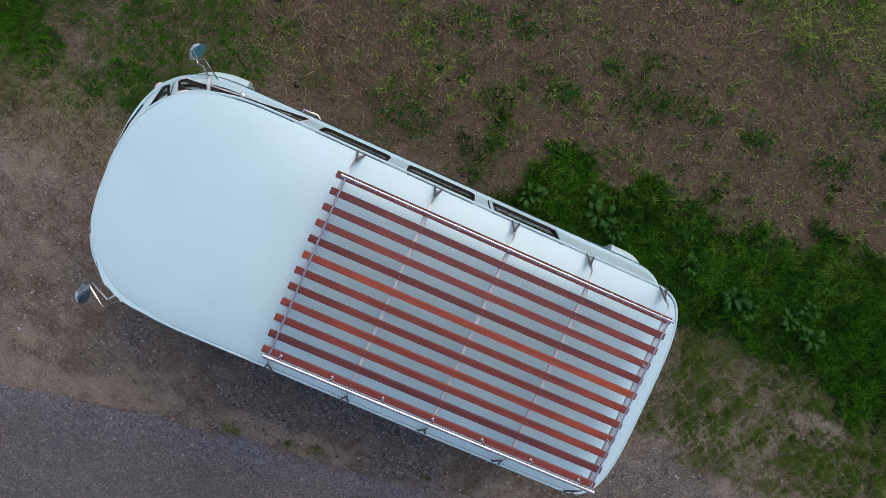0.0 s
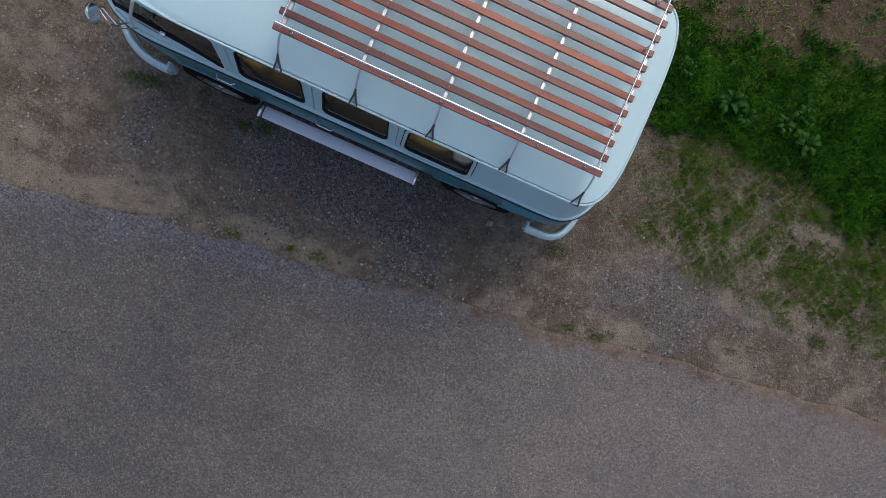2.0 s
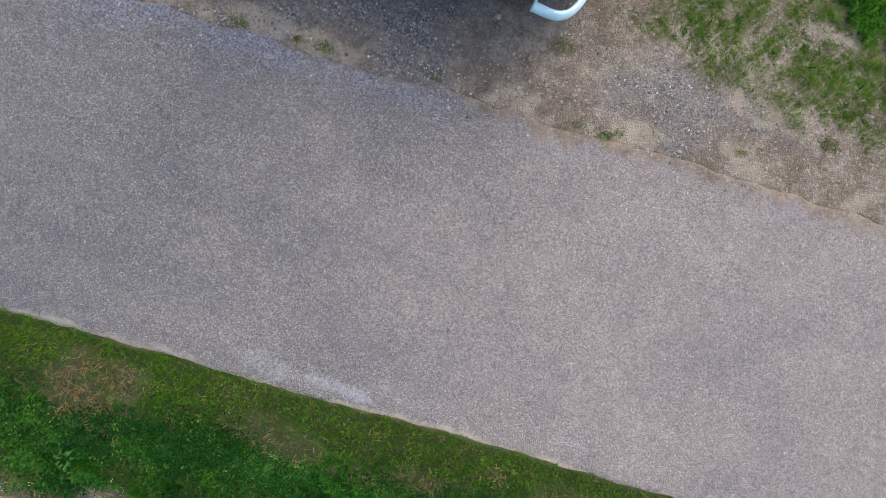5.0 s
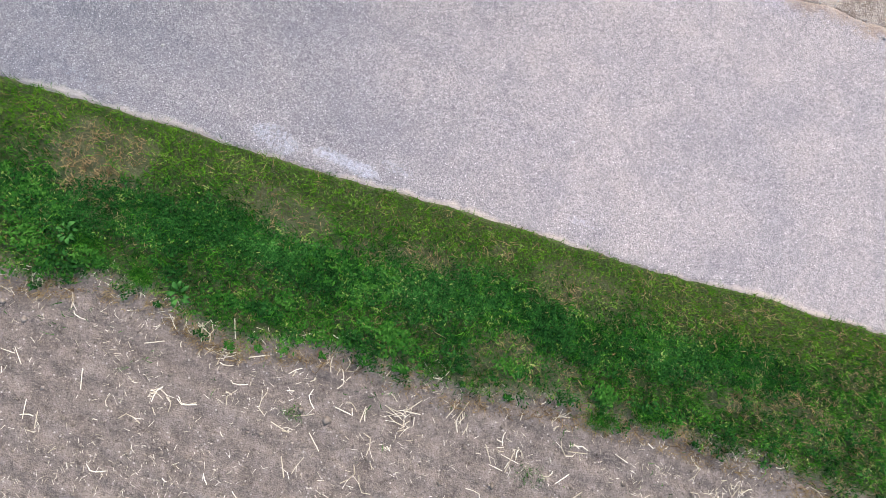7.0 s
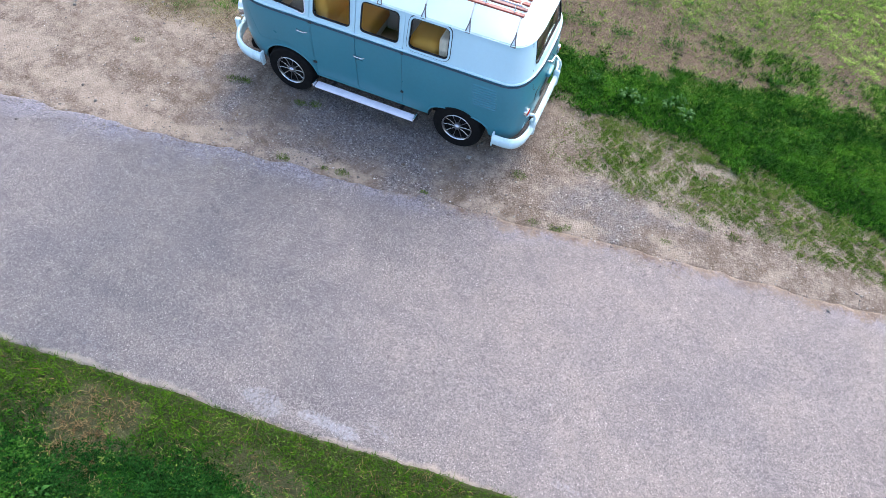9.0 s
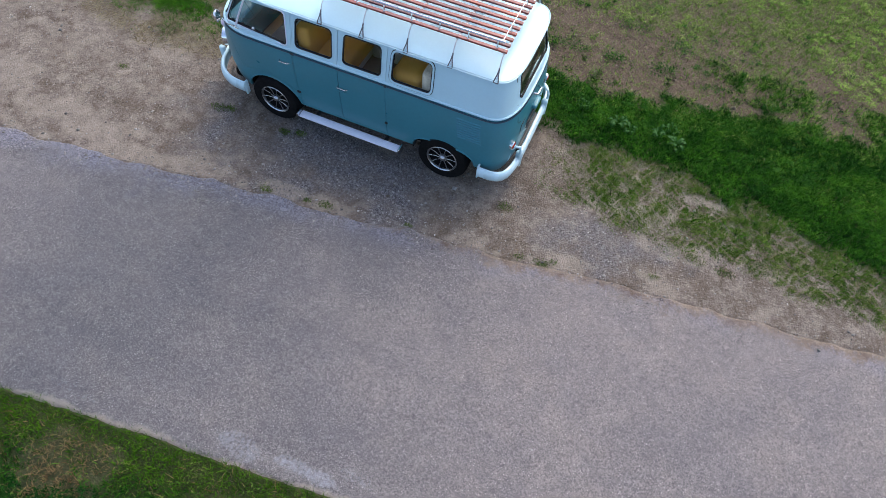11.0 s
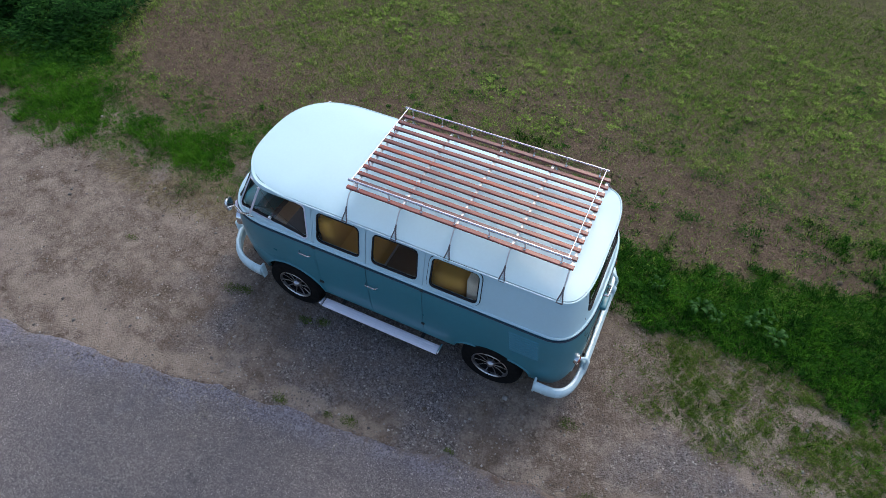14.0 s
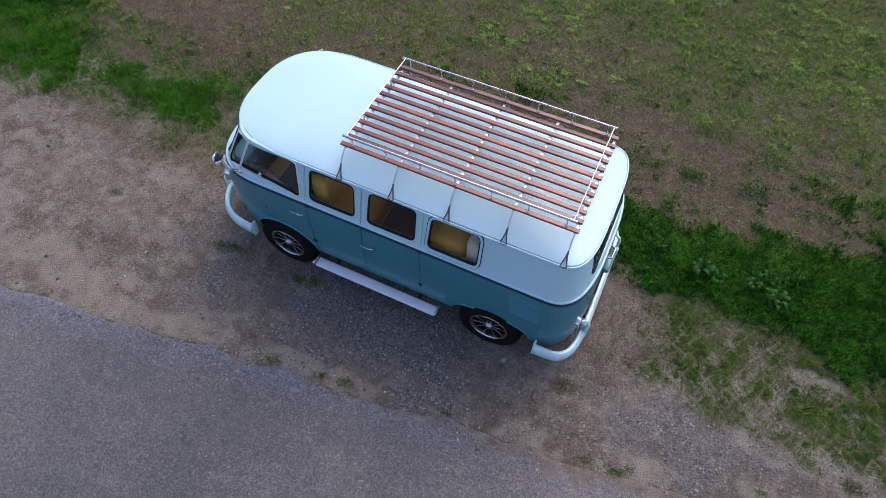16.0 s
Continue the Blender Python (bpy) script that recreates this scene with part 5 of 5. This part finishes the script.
blades(x, y, 0.050, 0.0075, 0.9, "field_grass", FIELD, "patchy green weeds over the brown field", clump=0.13, pull=0.72)
x, y = scatter(160000, -11.0, 8.0, 0.3, 9.4, lambda x, y: 0.6 * (1.1 - green(x, y)))
blades(x, y, 0.040, 0.008, 1.5, "field_litter", LITTER, "dry plant litter on the bare field", clump=0.07, pull=0.7)
x, y = scatter(30000, -7.0, 6.5, -2.3, 1.2, lambda x, y: 0.22 * (y > road_north(x) + 0.02) * (cover(x, y)[1] < 0.4) * step(fbm(x, y, 1.8, 3, 71), 0.45, 0.7) * ~under_van(x, y))
blades(x, y, 0.028, 0.004, 1.5, "shoulder_litter", DRY, "thin dry grass litter on the shoulder")


x, y = scatter(150000, -8.5, -1.6, -0.35, 2.2, lambda x, y: 0.8 * step(y + 0.9 * (fbm(x, y, 2.1, 4, 57) - 0.5), -0.25, 0.35) * step(fbm(x, y, 1.7, 4, 58), 0.32, 0.62) * (1 - 0.85 * blob(x, y, -5.7, 2.45, 1.35, 0.75)) * step(1.9 - y, -0.2, 0.5) * ~under_van(x, y))
blades(x, y, 0.038, 0.005, 1.25, "matted_grass", BRIGHT, "matted pale green grass beside the gravel", clump=0.12, pull=0.75)
x, y = scatter(60000, -8.0, -1.6, -0.5, 1.6, lambda x, y: 0.6 * step(y + 0.9 * (fbm(x, y, 2.1, 4, 57) - 0.5), -0.45, 0.1) * step(fbm(x, y, 2.7, 4, 59), 0.42, 0.66) * ~under_van(x, y))
blades(x, y, 0.045, 0.004, 1.6, "matted_straw", LITTER, "matted dry straw beside the gravel", clump=0.15, pull=0.8)
x, y = scatter(190000, -11.0, 0.0, -0.6, 2.4, lambda x, y: 0.85 * green(x, y) ** 1.6 * (y > road_north(x)) * ~under_van(x, y))
blades(x, y, 0.045 + 0.06 * step(green(x, y), 0.6, 0.95), 0.006, 1.0, "west_grass", BRIGHT, "soft green grass along the field edge", clump=0.11, pull=0.75)
x, y = scatter(95000, 0.4, 9.0, -0.2, 3.0, lambda x, y: 0.8 * green(x, y) ** 2 * ~under_van(x, y) * step(9.0 - x, 0, 2.5))
blades(x, y, 0.085, 0.006, 1.3, "long_grass", BRIGHT, "long bright green grass bending over in the strip", clump=0.22, pull=0.6)


def tuft(cx, cy, r, n, h, mat=YELLOW, label="small green grass tuft on the gravel"):
    a, d = rng.uniform(0, math.tau, n), r * np.sqrt(rng.uniform(0, 1, n)) * rng.uniform(0.4, 1, n)
    return blades(cx + d * np.cos(a), cy + d * np.sin(a) * 0.6, h, 0.005, 0.9, "grass_tuft", mat, label, "grass tuft")


for cx, cy, r in ((-0.70, -2.02, 0.10), (0.10, -1.92, 0.11), (-0.15, -1.95, 0.06), (-2.05, -1.08, 0.13), (-1.88, -1.03, 0.10), (2.83, -1.58, 0.11), (2.55, -1.60, 0.09), (2.95, -1.50, 0.07), (4.11, -1.18, 0.08), (4.54, -0.72, 0.14), (-0.99, -1.08, 0.10), (-0.79, -1.02, 0.10), (2.15, -0.97, 0.12), (3.75, -0.45, 0.15), (4.9, -0.75, 0.13), (5.3, -0.55, 0.14), (-3.7, -1.0, 0.09), (1.15, -1.75, 0.06)):
    tuft(cx, cy, r * 1.25, 210 if r > 0.09 else 90, 0.028)
for cx, cy, r, h in ((0.12, -6.56, 0.13, 0.12), (-0.45, -6.45, 0.2, 0.1), (4.8, -6.12, 0.22, 0.10), (5.2, -5.9, 0.2, 0.1), (4.35, -6.9, 0.26, 0.05), (1.95, -7.2, 0.18, 0.04)):
    tuft(cx, cy, r, 420 if h > 0.06 else 130, h, GRASS, "taller green grass tuft at the field edge")


def broad_leaf(bm, base, yaw, length, width, rise, droop):
    """One arched leaf with a folded midrib."""
    d, s = Vector((math.cos(yaw), math.sin(yaw), 0)), Vector((-math.sin(yaw), math.cos(yaw), 0))
    rows = []
    for t, w in ((0.0, 0.12), (0.25, 0.7), (0.55, 1.0), (0.8, 0.7), (1.0, 0.05)):
        c = base + d * length * t + Vector((0, 0, rise * math.sin(t * math.pi * 0.8) - droop * t * t))
        rows.append([bm.verts.new(c - s * width * w / 2 + Vector((0, 0, 0.008 * w))), bm.verts.new(c), bm.verts.new(c + s * width * w / 2 + Vector((0, 0, 0.008 * w)))])
    for a, b in zip(rows, rows[1:]):
        bm.faces.new((a[0], a[1], b[1], b[0])), bm.faces.new((a[1], a[2], b[2], b[1]))


def dock(cx, cy, size):
    z = float(ground_z(np.array([cx]), np.array([cy]))[0])
    plant = tagged(new("dock_plant"), "broad-leaved green dock plant growing in the grass", "plant", group="dock plants")
    plant.location = (cx, cy, z)
    turn = random.uniform(0, 6)
    for k in range(random.randint(11, 15)):
        bm = bmesh.new()
        ln = size * random.uniform(0.42, 0.72)
        off = size * random.uniform(0.05, 0.55)
        aim = turn + k * 2.4
        broad_leaf(bm, Vector((cx + off * math.cos(aim), cy + off * math.sin(aim), z + 0.09 + random.uniform(0, 0.07))), aim + random.uniform(-0.8, 0.8), ln, ln * random.uniform(0.42, 0.58), random.uniform(0.02, 0.06), random.uniform(0.0, 0.04))
        part("leaf", bm, DOCK, plant, smooth=60)
    return plant


for cx, cy, size in ((0.93, 1.08, 0.15), (1.62, 1.15, 0.17), (1.47, 1.29, 0.15), (1.77, 1.06, 0.14), (3.08, 0.98, 0.16), (3.28, 0.93, 0.13), (3.64, 1.0, 0.14), (3.92, 0.92, 0.16), (2.54, 1.08, 0.12), (3.80, 1.15, 0.12), (-0.60, -6.42, 0.12), (0.55, -6.55, 0.13)):
    dock(cx, cy, size * 0.92)


def leaf_patch(name, cx, cy, rx, ry, n, size, label, mat=None, tall=0.05):
    """Low clumps of small broad leaves."""
    a, d = rng.uniform(0, math.tau, n), np.sqrt(rng.uniform(0, 1, n)) * rng.uniform(0.5, 1, n)
    x, y = cx + rx * d * np.cos(a), cy + ry * d * np.sin(a)
    z = ground_z(x, y) + 0.01 + rng.uniform(0.2, 1, n) * tall * (0.35 + 1.3 * step(fbm(x, y, 1.8, 4, 15), 0.3, 0.7))
    yaw, s, tilt = rng.uniform(0, math.tau, n), size * rng.uniform(0.6, 1.4, n), rng.uniform(-0.5, 0.5, n)
    d1 = np.stack([np.cos(yaw), np.sin(yaw), tilt], -1) * s[:, None]
    d2 = np.stack([-np.sin(yaw), np.cos(yaw), -tilt * 0.5], -1) * s[:, None] * 0.42
    c = np.stack([x, y, z], -1)
    v = np.stack([c - d1, c + d2 * 0.9 - d1 * 0.1, c + d1, c - d2 * 0.9 - d1 * 0.1], 1).reshape(-1, 3)
    f = (np.arange(n)[:, None] * 4 + [0, 1, 2, 3]).ravel()
    ob = tagged(new(name, mesh_from(v, f, np.full(n, 4), name)), label, "weeds", kind="stuff")
    ob.data.materials.append(mat or WEED)


for cx, cy, rx, ry in ((-0.51, 1.35, 0.3, 0.2), (-0.26, 1.25, 0.25, 0.15), (-0.14, 2.26, 0.22, 0.14), (0.29, 2.43, 0.2, 0.1), (0.86, 2.06, 0.15, 0.1), (1.67, 2.32, 0.28, 0.1), (2.08, 2.39, 0.25, 0.1), (2.77, 3.24, 0.3, 0.14), (2.67, 2.40, 0.15, 0.08), (3.44, 2.46, 0.2, 0.1), (3.6, 3.05, 0.25, 0.12), (2.95, 3.83, 0.3, 0.15), (-1.94, 1.13, 0.3, 0.2), (-0.7, -6.5, 0.35, 0.2), (1.5, -6.3, 0.6, 0.15), (2.2, -6.2, 0.5, 0.15), (0.7, -6.6, 0.3, 0.15)):
    leaf_patch("weed_clump", cx, cy, rx * 1.3, ry * 1.5, 170, 0.016, "low clump of green broad-leaved weeds")
def many_patches(name, count, x0, x1, y0, y1, n, size, label, mat, tall, chance):
    """Small leafy clumps strewn over a stretch of ground, joined."""
    cx, cy = scatter(count, x0, x1, y0, y1, chance)
    cx, cy = np.repeat(cx, n), np.repeat(cy, n)
    m = len(cx)
    wide = np.repeat(rng.uniform(0.03, 0.15, m // n), n)
    a, d = rng.uniform(0, math.tau, m), np.sqrt(rng.uniform(0, 1, m)) * rng.uniform(0.4, 1, m) * wide
    x, y = cx + d * np.cos(a) * 1.4, cy + d * np.sin(a)
    z = ground_z(x, y) + 0.006 + rng.uniform(0.1, 1, m) * tall
    yaw, s, tilt = rng.uniform(0, math.tau, m), size * rng.uniform(0.5, 1.5, m), rng.uniform(-0.5, 0.5, m)
    d1 = np.stack([np.cos(yaw), np.sin(yaw), tilt], -1) * s[:, None]
    d2 = np.stack([-np.sin(yaw), np.cos(yaw), -tilt * 0.5], -1) * s[:, None] * 0.45
    c = np.stack([x, y, z], -1)
    v = np.stack([c - d1, c + d2 * 0.9 - d1 * 0.1, c + d1, c - d2 * 0.9 - d1 * 0.1], 1).reshape(-1, 3)
    ob = tagged(new(name, mesh_from(v, (np.arange(m)[:, None] * 4 + [0, 1, 2, 3]).ravel(), np.full(m, 4), name)), label, "weeds", kind="stuff")
    ob.data.materials.append(mat)


patchy = lambda x, y: step(fbm(x, y, 0.9, 4, 141), 0.42, 0.62)
many_patches("field_weeds", 420, -3.0, 6.5, 1.2, 6.5, 46, 0.015, "small green broad-leaved weeds on the bare soil", WEED, 0.035, lambda x, y: 0.8 * patchy(x, y) * ((y > 1.7 + 0.14 * x) | (x < 0.6)))
many_patches("field_weeds", 260, -3.0, 6.5, 1.2, 6.5, 40, 0.012, "small dark green weeds on the bare soil", LUSH, 0.03, lambda x, y: 0.8 * patchy(y, x) * ((y > 1.7 + 0.14 * x) | (x < 0.6)))
many_patches("field_weeds", 900, -4.0, 8.5, 3.0, 8.0, 40, 0.017, "fresh yellow-green weeds in patches over the field", FIELD, 0.04, lambda x, y: 0.9 * step(fbm(x, y, 0.8, 4, 163), 0.48, 0.64))
many_patches("strip_weeds", 260, 0.8, 7.5, 0.4, 2.6, 40, 0.020, "leafy weeds among the lush grass strip", WEED, 0.07, lambda x, y: 0.9 * step(green(x, y), 0.4, 0.9))
many_patches("shoulder_weeds", 240, 2.2, 7.0, -0.9, 0.6, 26, 0.011, "small weeds among the thin grass", YELLOW, 0.02, lambda x, y: thin_grass(x, y))
many_patches("west_weeds", 300, -8.0, -1.8, -0.3, 2.2, 40, 0.015, "small leafy weeds in the matted grass", WEED, 0.05, lambda x, y: 0.9 * step(green(x, y), 0.25, 0.8) * ~under_van(x, y))
in_verge = lambda x, y: (y < road_south(x) - 0.55 - 0.3 * fbm(x, y, 1.2, 3, 151)) & (y > verge_edge(x) - 0.12)
many_patches("verge_weeds", 900, -3.0, 8.5, -7.3, -4.6, 34, 0.019, "leafy green weeds among the verge grass", WEED, 0.09, lambda x, y: in_verge(x, y) * step(fbm(x, y, 1.1, 4, 152), 0.35, 0.6))
many_patches("verge_weeds", 700, -3.0, 8.5, -7.3, -4.6, 34, 0.017, "dark leafy weeds among the verge grass", LUSH, 0.07, lambda x, y: in_verge(x, y) * 0.9)
many_patches("verge_leaves", 500, -3.0, 8.5, -7.3, -4.4, 14, 0.013, "yellowing small leaves in the verge", YELLOW, 0.09, lambda x, y: (y < road_south(x) - 0.1) * (y > verge_edge(x) - 0.1))
for k in range(9):
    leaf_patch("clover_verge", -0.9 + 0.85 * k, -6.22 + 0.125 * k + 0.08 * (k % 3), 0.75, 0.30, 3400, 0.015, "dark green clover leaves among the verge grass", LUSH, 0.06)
for k in range(14):
    wx = -1.1 + 0.48 * k + random.uniform(-0.2, 0.2)
    leaf_patch("weed_clump", wx, -6.66 + 0.137 * wx + random.uniform(0.0, 0.22), random.uniform(0.16, 0.34), random.uniform(0.10, 0.16), random.randint(90, 200), random.uniform(0.016, 0.026), "leafy green weeds along the edge of the stubble", LUSH if k % 2 else WEED, 0.08)
leaf_patch("hedge_weeds", -8.9, 2.5, 2.1, 1.5, 16000, 0.042, "dark tall leafy weeds at the field corner", LUSH, 0.34)
leaf_patch("hedge_weeds", -7.6, 1.7, 1.0, 0.9, 4500, 0.030, "tall green weeds at the field corner", WEED, 0.16)

# maize stubble: pale broken stalks lying on the tilled soil, straight, bent or torn into strips
def stalk_mesh(k):
    bm = bmesh.new()
    ln, r = random.uniform(0.05, 0.22), random.uniform(0.0035, 0.0062)
    crook = random.uniform(-0.35, 0.35) * (k % 3) * ln * 0.5
    tube([(-ln / 2, 0, 0), (-ln * 0.15, crook * 0.7, 0.004), (ln * 0.2, crook, 0.003), (ln / 2, crook * 0.2, 0)], r, 6, bm=bm, flat=0.7)
    if k % 4 == 1:
        tube([(ln * 0.1, crook, 0.003), (ln * 0.35, crook + ln * 0.16, 0.012), (ln * 0.5, crook + ln * 0.3, 0.004)], r * 0.7, 5, bm=bm, flat=0.5)
    if k % 4 == 2:
        tube([(-ln * 0.1, crook * 0.7, 0.003), (-ln * 0.3, -ln * 0.2, 0.010), (-ln * 0.62, -ln * 0.22, 0.003)], r * 0.6, 5, bm=bm, flat=0.4)
    me = finish(bm, 50)
    me.materials.append(STRAW)
    return me


field = tagged(new("maize_stubble"), "pale broken maize stalks scattered on tilled soil", "stubble", kind="stuff")
stalks = [stalk_mesh(k) for k in range(14)]
spots = []
while len(spots) < 175:
    px_, py_ = random.uniform(-1.8, 7.5), random.uniform(-9.0, -5.6)
    if py_ < float(verge_edge(np.array([px_]))[0]) + (0.20 if random.random() < 0.3 else -0.02):
        spots.append((px_, py_, random.uniform(0, 360)))
# heaps of torn stalks round old roots along the field's edge
for k in range(24):
    hx = random.uniform(-1.2, 6.8)
    hy = float(verge_edge(np.array([hx]))[0]) + random.gauss(-0.25, 0.28)
    aim = random.uniform(0, 360)
    for _ in range(random.randint(3, 7)):
        spots.append((hx + random.gauss(0, 0.07), hy + random.gauss(0, 0.05), aim + random.gauss(0, 45)))
for px_, py_, aim in spots[:298]:
    o = new("stalk", random.choice(stalks))
    o.parent = field
    zz = float(ground_z(np.array([px_]), np.array([py_]))[0])
    o.matrix_basis = pose(px_, py_, zz + 0.008, random.uniform(-8, 8), random.uniform(-10, 10), aim)


def debris(n, x0, x1, y0, y1, chance, ln, w, name, mat, label, category):
    """Thin flat flakes lying about."""
    x, y = scatter(n, x0, x1, y0, y1, chance)
    n = len(x)
    yaw, s = rng.uniform(0, math.tau, n), rng.uniform(0.4, 1.5, n)
    z = ground_z(x, y) + rng.uniform(0.002, 0.012, n)
    tilt = rng.uniform(-0.2, 0.2, n)
    d1 = np.stack([np.cos(yaw), np.sin(yaw), tilt], -1) * (ln * s / 2)[:, None]
    d2 = np.stack([-np.sin(yaw), np.cos(yaw), 0 * yaw], -1) * (w / 2)
    c = np.stack([x, y, z], -1)
    v = np.stack([c - d1 - d2, c - d1 + d2, c + d1 * 1.0 + d2, c + d1 - d2], 1).reshape(-1, 3)
    ob = tagged(new(name, mesh_from(v, (np.arange(n)[:, None] * 4 + [0, 1, 2, 3]).ravel(), np.full(n, 4), name)), label, category, kind="stuff")
    ob.data.materials.append(mat)


debris(15000, -2.0, 8.0, -9.4, -5.4, lambda x, y: 0.5 * (y < verge_edge(x) + 0.12) * step(fbm(x, y, 2.5, 3, 91), 0.3, 0.65), 0.05, 0.004, "straw_shreds", STRAW, "fine pale straw shreds on tilled soil", "straw")
debris(7000, -7.0, 7.0, 0.2, 6.0, lambda x, y: 0.5 * (1 - green(x, y)), 0.07, 0.005, "dead_stems", LITTER, "thin dead stems on the field", "straw")

debris(6500, -5.2, -2.3, -0.5, 0.55, lambda x, y: 0.9 * np.maximum(blob(x, y, -3.3, 0.05, 0.9, 0.42), 0.5 * blob(x, y, -4.5, -0.15, 0.8, 0.25)), 0.10, 0.006, "straw_heap", LITTER, "trampled straw on the ground ahead of the van", "straw")
debris(1500, -2.4, -0.4, 0.8, 1.8, lambda x, y: 0.5 * step(fbm(x, y, 2, 3, 19), 0.45, 0.6), 0.08, 0.005, "straw_litter", LITTER, "dry straw litter beside the van", "straw")


def stones(n, x0, x1, y0, y1, chance, size, name, label, over=None, mat=STONE):
    """Loose stones: squashed, uneven octahedra."""
    x, y = scatter(n, x0, x1, y0, y1, chance)
    n = len(x)
    s = size * np.exp(rng.normal(0, 0.45, n))
    z = (over(x, y) if over else ground_z(x, y)) + 0.2 * s
    dirs = np.array([[1, 0, 0], [0, 1, 0], [-1, 0, 0], [0, -1, 0], [0, 0, 0.7], [0, 0, -0.5]])
    yaw = rng.uniform(0, math.tau, n)
    c, q = np.cos(yaw), np.sin(yaw)
    v = dirs[None] * rng.uniform(0.55, 1.2, (n, 6, 1)) * s[:, None, None]
    v = np.stack([v[..., 0] * c[:, None] - v[..., 1] * q[:, None], v[..., 0] * q[:, None] + v[..., 1] * c[:, None], v[..., 2]], -1)
    v = (v + np.stack([x, y, z], -1)[:, None]).reshape(-1, 3)
    tri = np.array([[0, 1, 4], [1, 2, 4], [2, 3, 4], [3, 0, 4], [1, 0, 5], [2, 1, 5], [3, 2, 5], [0, 3, 5]]).ravel()
    f = (np.arange(n)[:, None] * 6 + tri).ravel()
    ob = tagged(new(name, mesh_from(v, f, np.full(n * 8, 3), name)), label, "gravel", kind="stuff")
    ob.data.materials.append(mat)


stones(30000, -6.5, 6.5, -2.8, 1.0, lambda x, y: (y > road_north(x) - 0.02) * (0.15 + 0.75 * cover(x, y)[1]) * (1 - green(x, y)), 0.0085, "shoulder_gravel", "small grey loose stones on the shoulder")
stones(260, -6.5, 6.5, -2.6, 0.8, lambda x, y: (y > road_north(x)) * (1 - green(x, y)), 0.011, "shoulder_stones", "larger pale stones on the shoulder")
stones(7500, -2.0, 8.0, -9.4, -5.6, lambda x, y: (y < verge_edge(x)) * 0.8, 0.0105, "field_clods", "small clods and stones on tilled soil", mat=CLOD)
stones(14000, -6.5, 7.0, 0.8, 7.5, lambda x, y: 0.6 * (1 - green(x, y)), 0.011, "soil_clods", "small clods of soil on the field", mat=CLOD)
road_z = lambda x, y: 0.030 + 0 * x
stones(9000, -6.0, 8.0, -5.6, -0.9, lambda x, y: (y < road_north(x) - 0.02) * (y > road_south(x) + 0.03) * (0.25 + 0.7 * (road_north(x) - y < 0.5)), 0.0045, "road_chippings", "loose chippings on the lane", road_z)
stones(16000, -6.5, 2.2, -3.6, -1.2, lambda x, y: np.exp(-((y - road_north(x) + 0.10) / 0.20) ** 2) * step(fbm(x, y, 2.2, 3, 47), 0.3, 0.6), 0.0075, "edge_chippings", "bluish grey loose chippings along the lane edge", lambda x, y: np.where(y < road_north(x), 0.028, ground_z(x, y)))
stones(7000, 1.0, 8.0, -2.4, -0.4, lambda x, y: np.exp(-((y - road_north(x)) / 0.12) ** 2) * step(fbm(x, y, 2.4, 3, 48), 0.35, 0.6), 0.007, "edge_gravel", "small grey stones along the broken lane edge", lambda x, y: np.where(y < road_north(x), 0.026, ground_z(x, y)))
stones(900, -6.5, 2.0, -2.6, 0.4, lambda x, y: (y > road_north(x)) * (1 - green(x, y)) * step(fbm(x, y, 1.5, 3, 49), 0.4, 0.7) * ~under_van(x, y), 0.0085, "brown_clods", "brown earth clods on the shoulder", mat=CLOD)
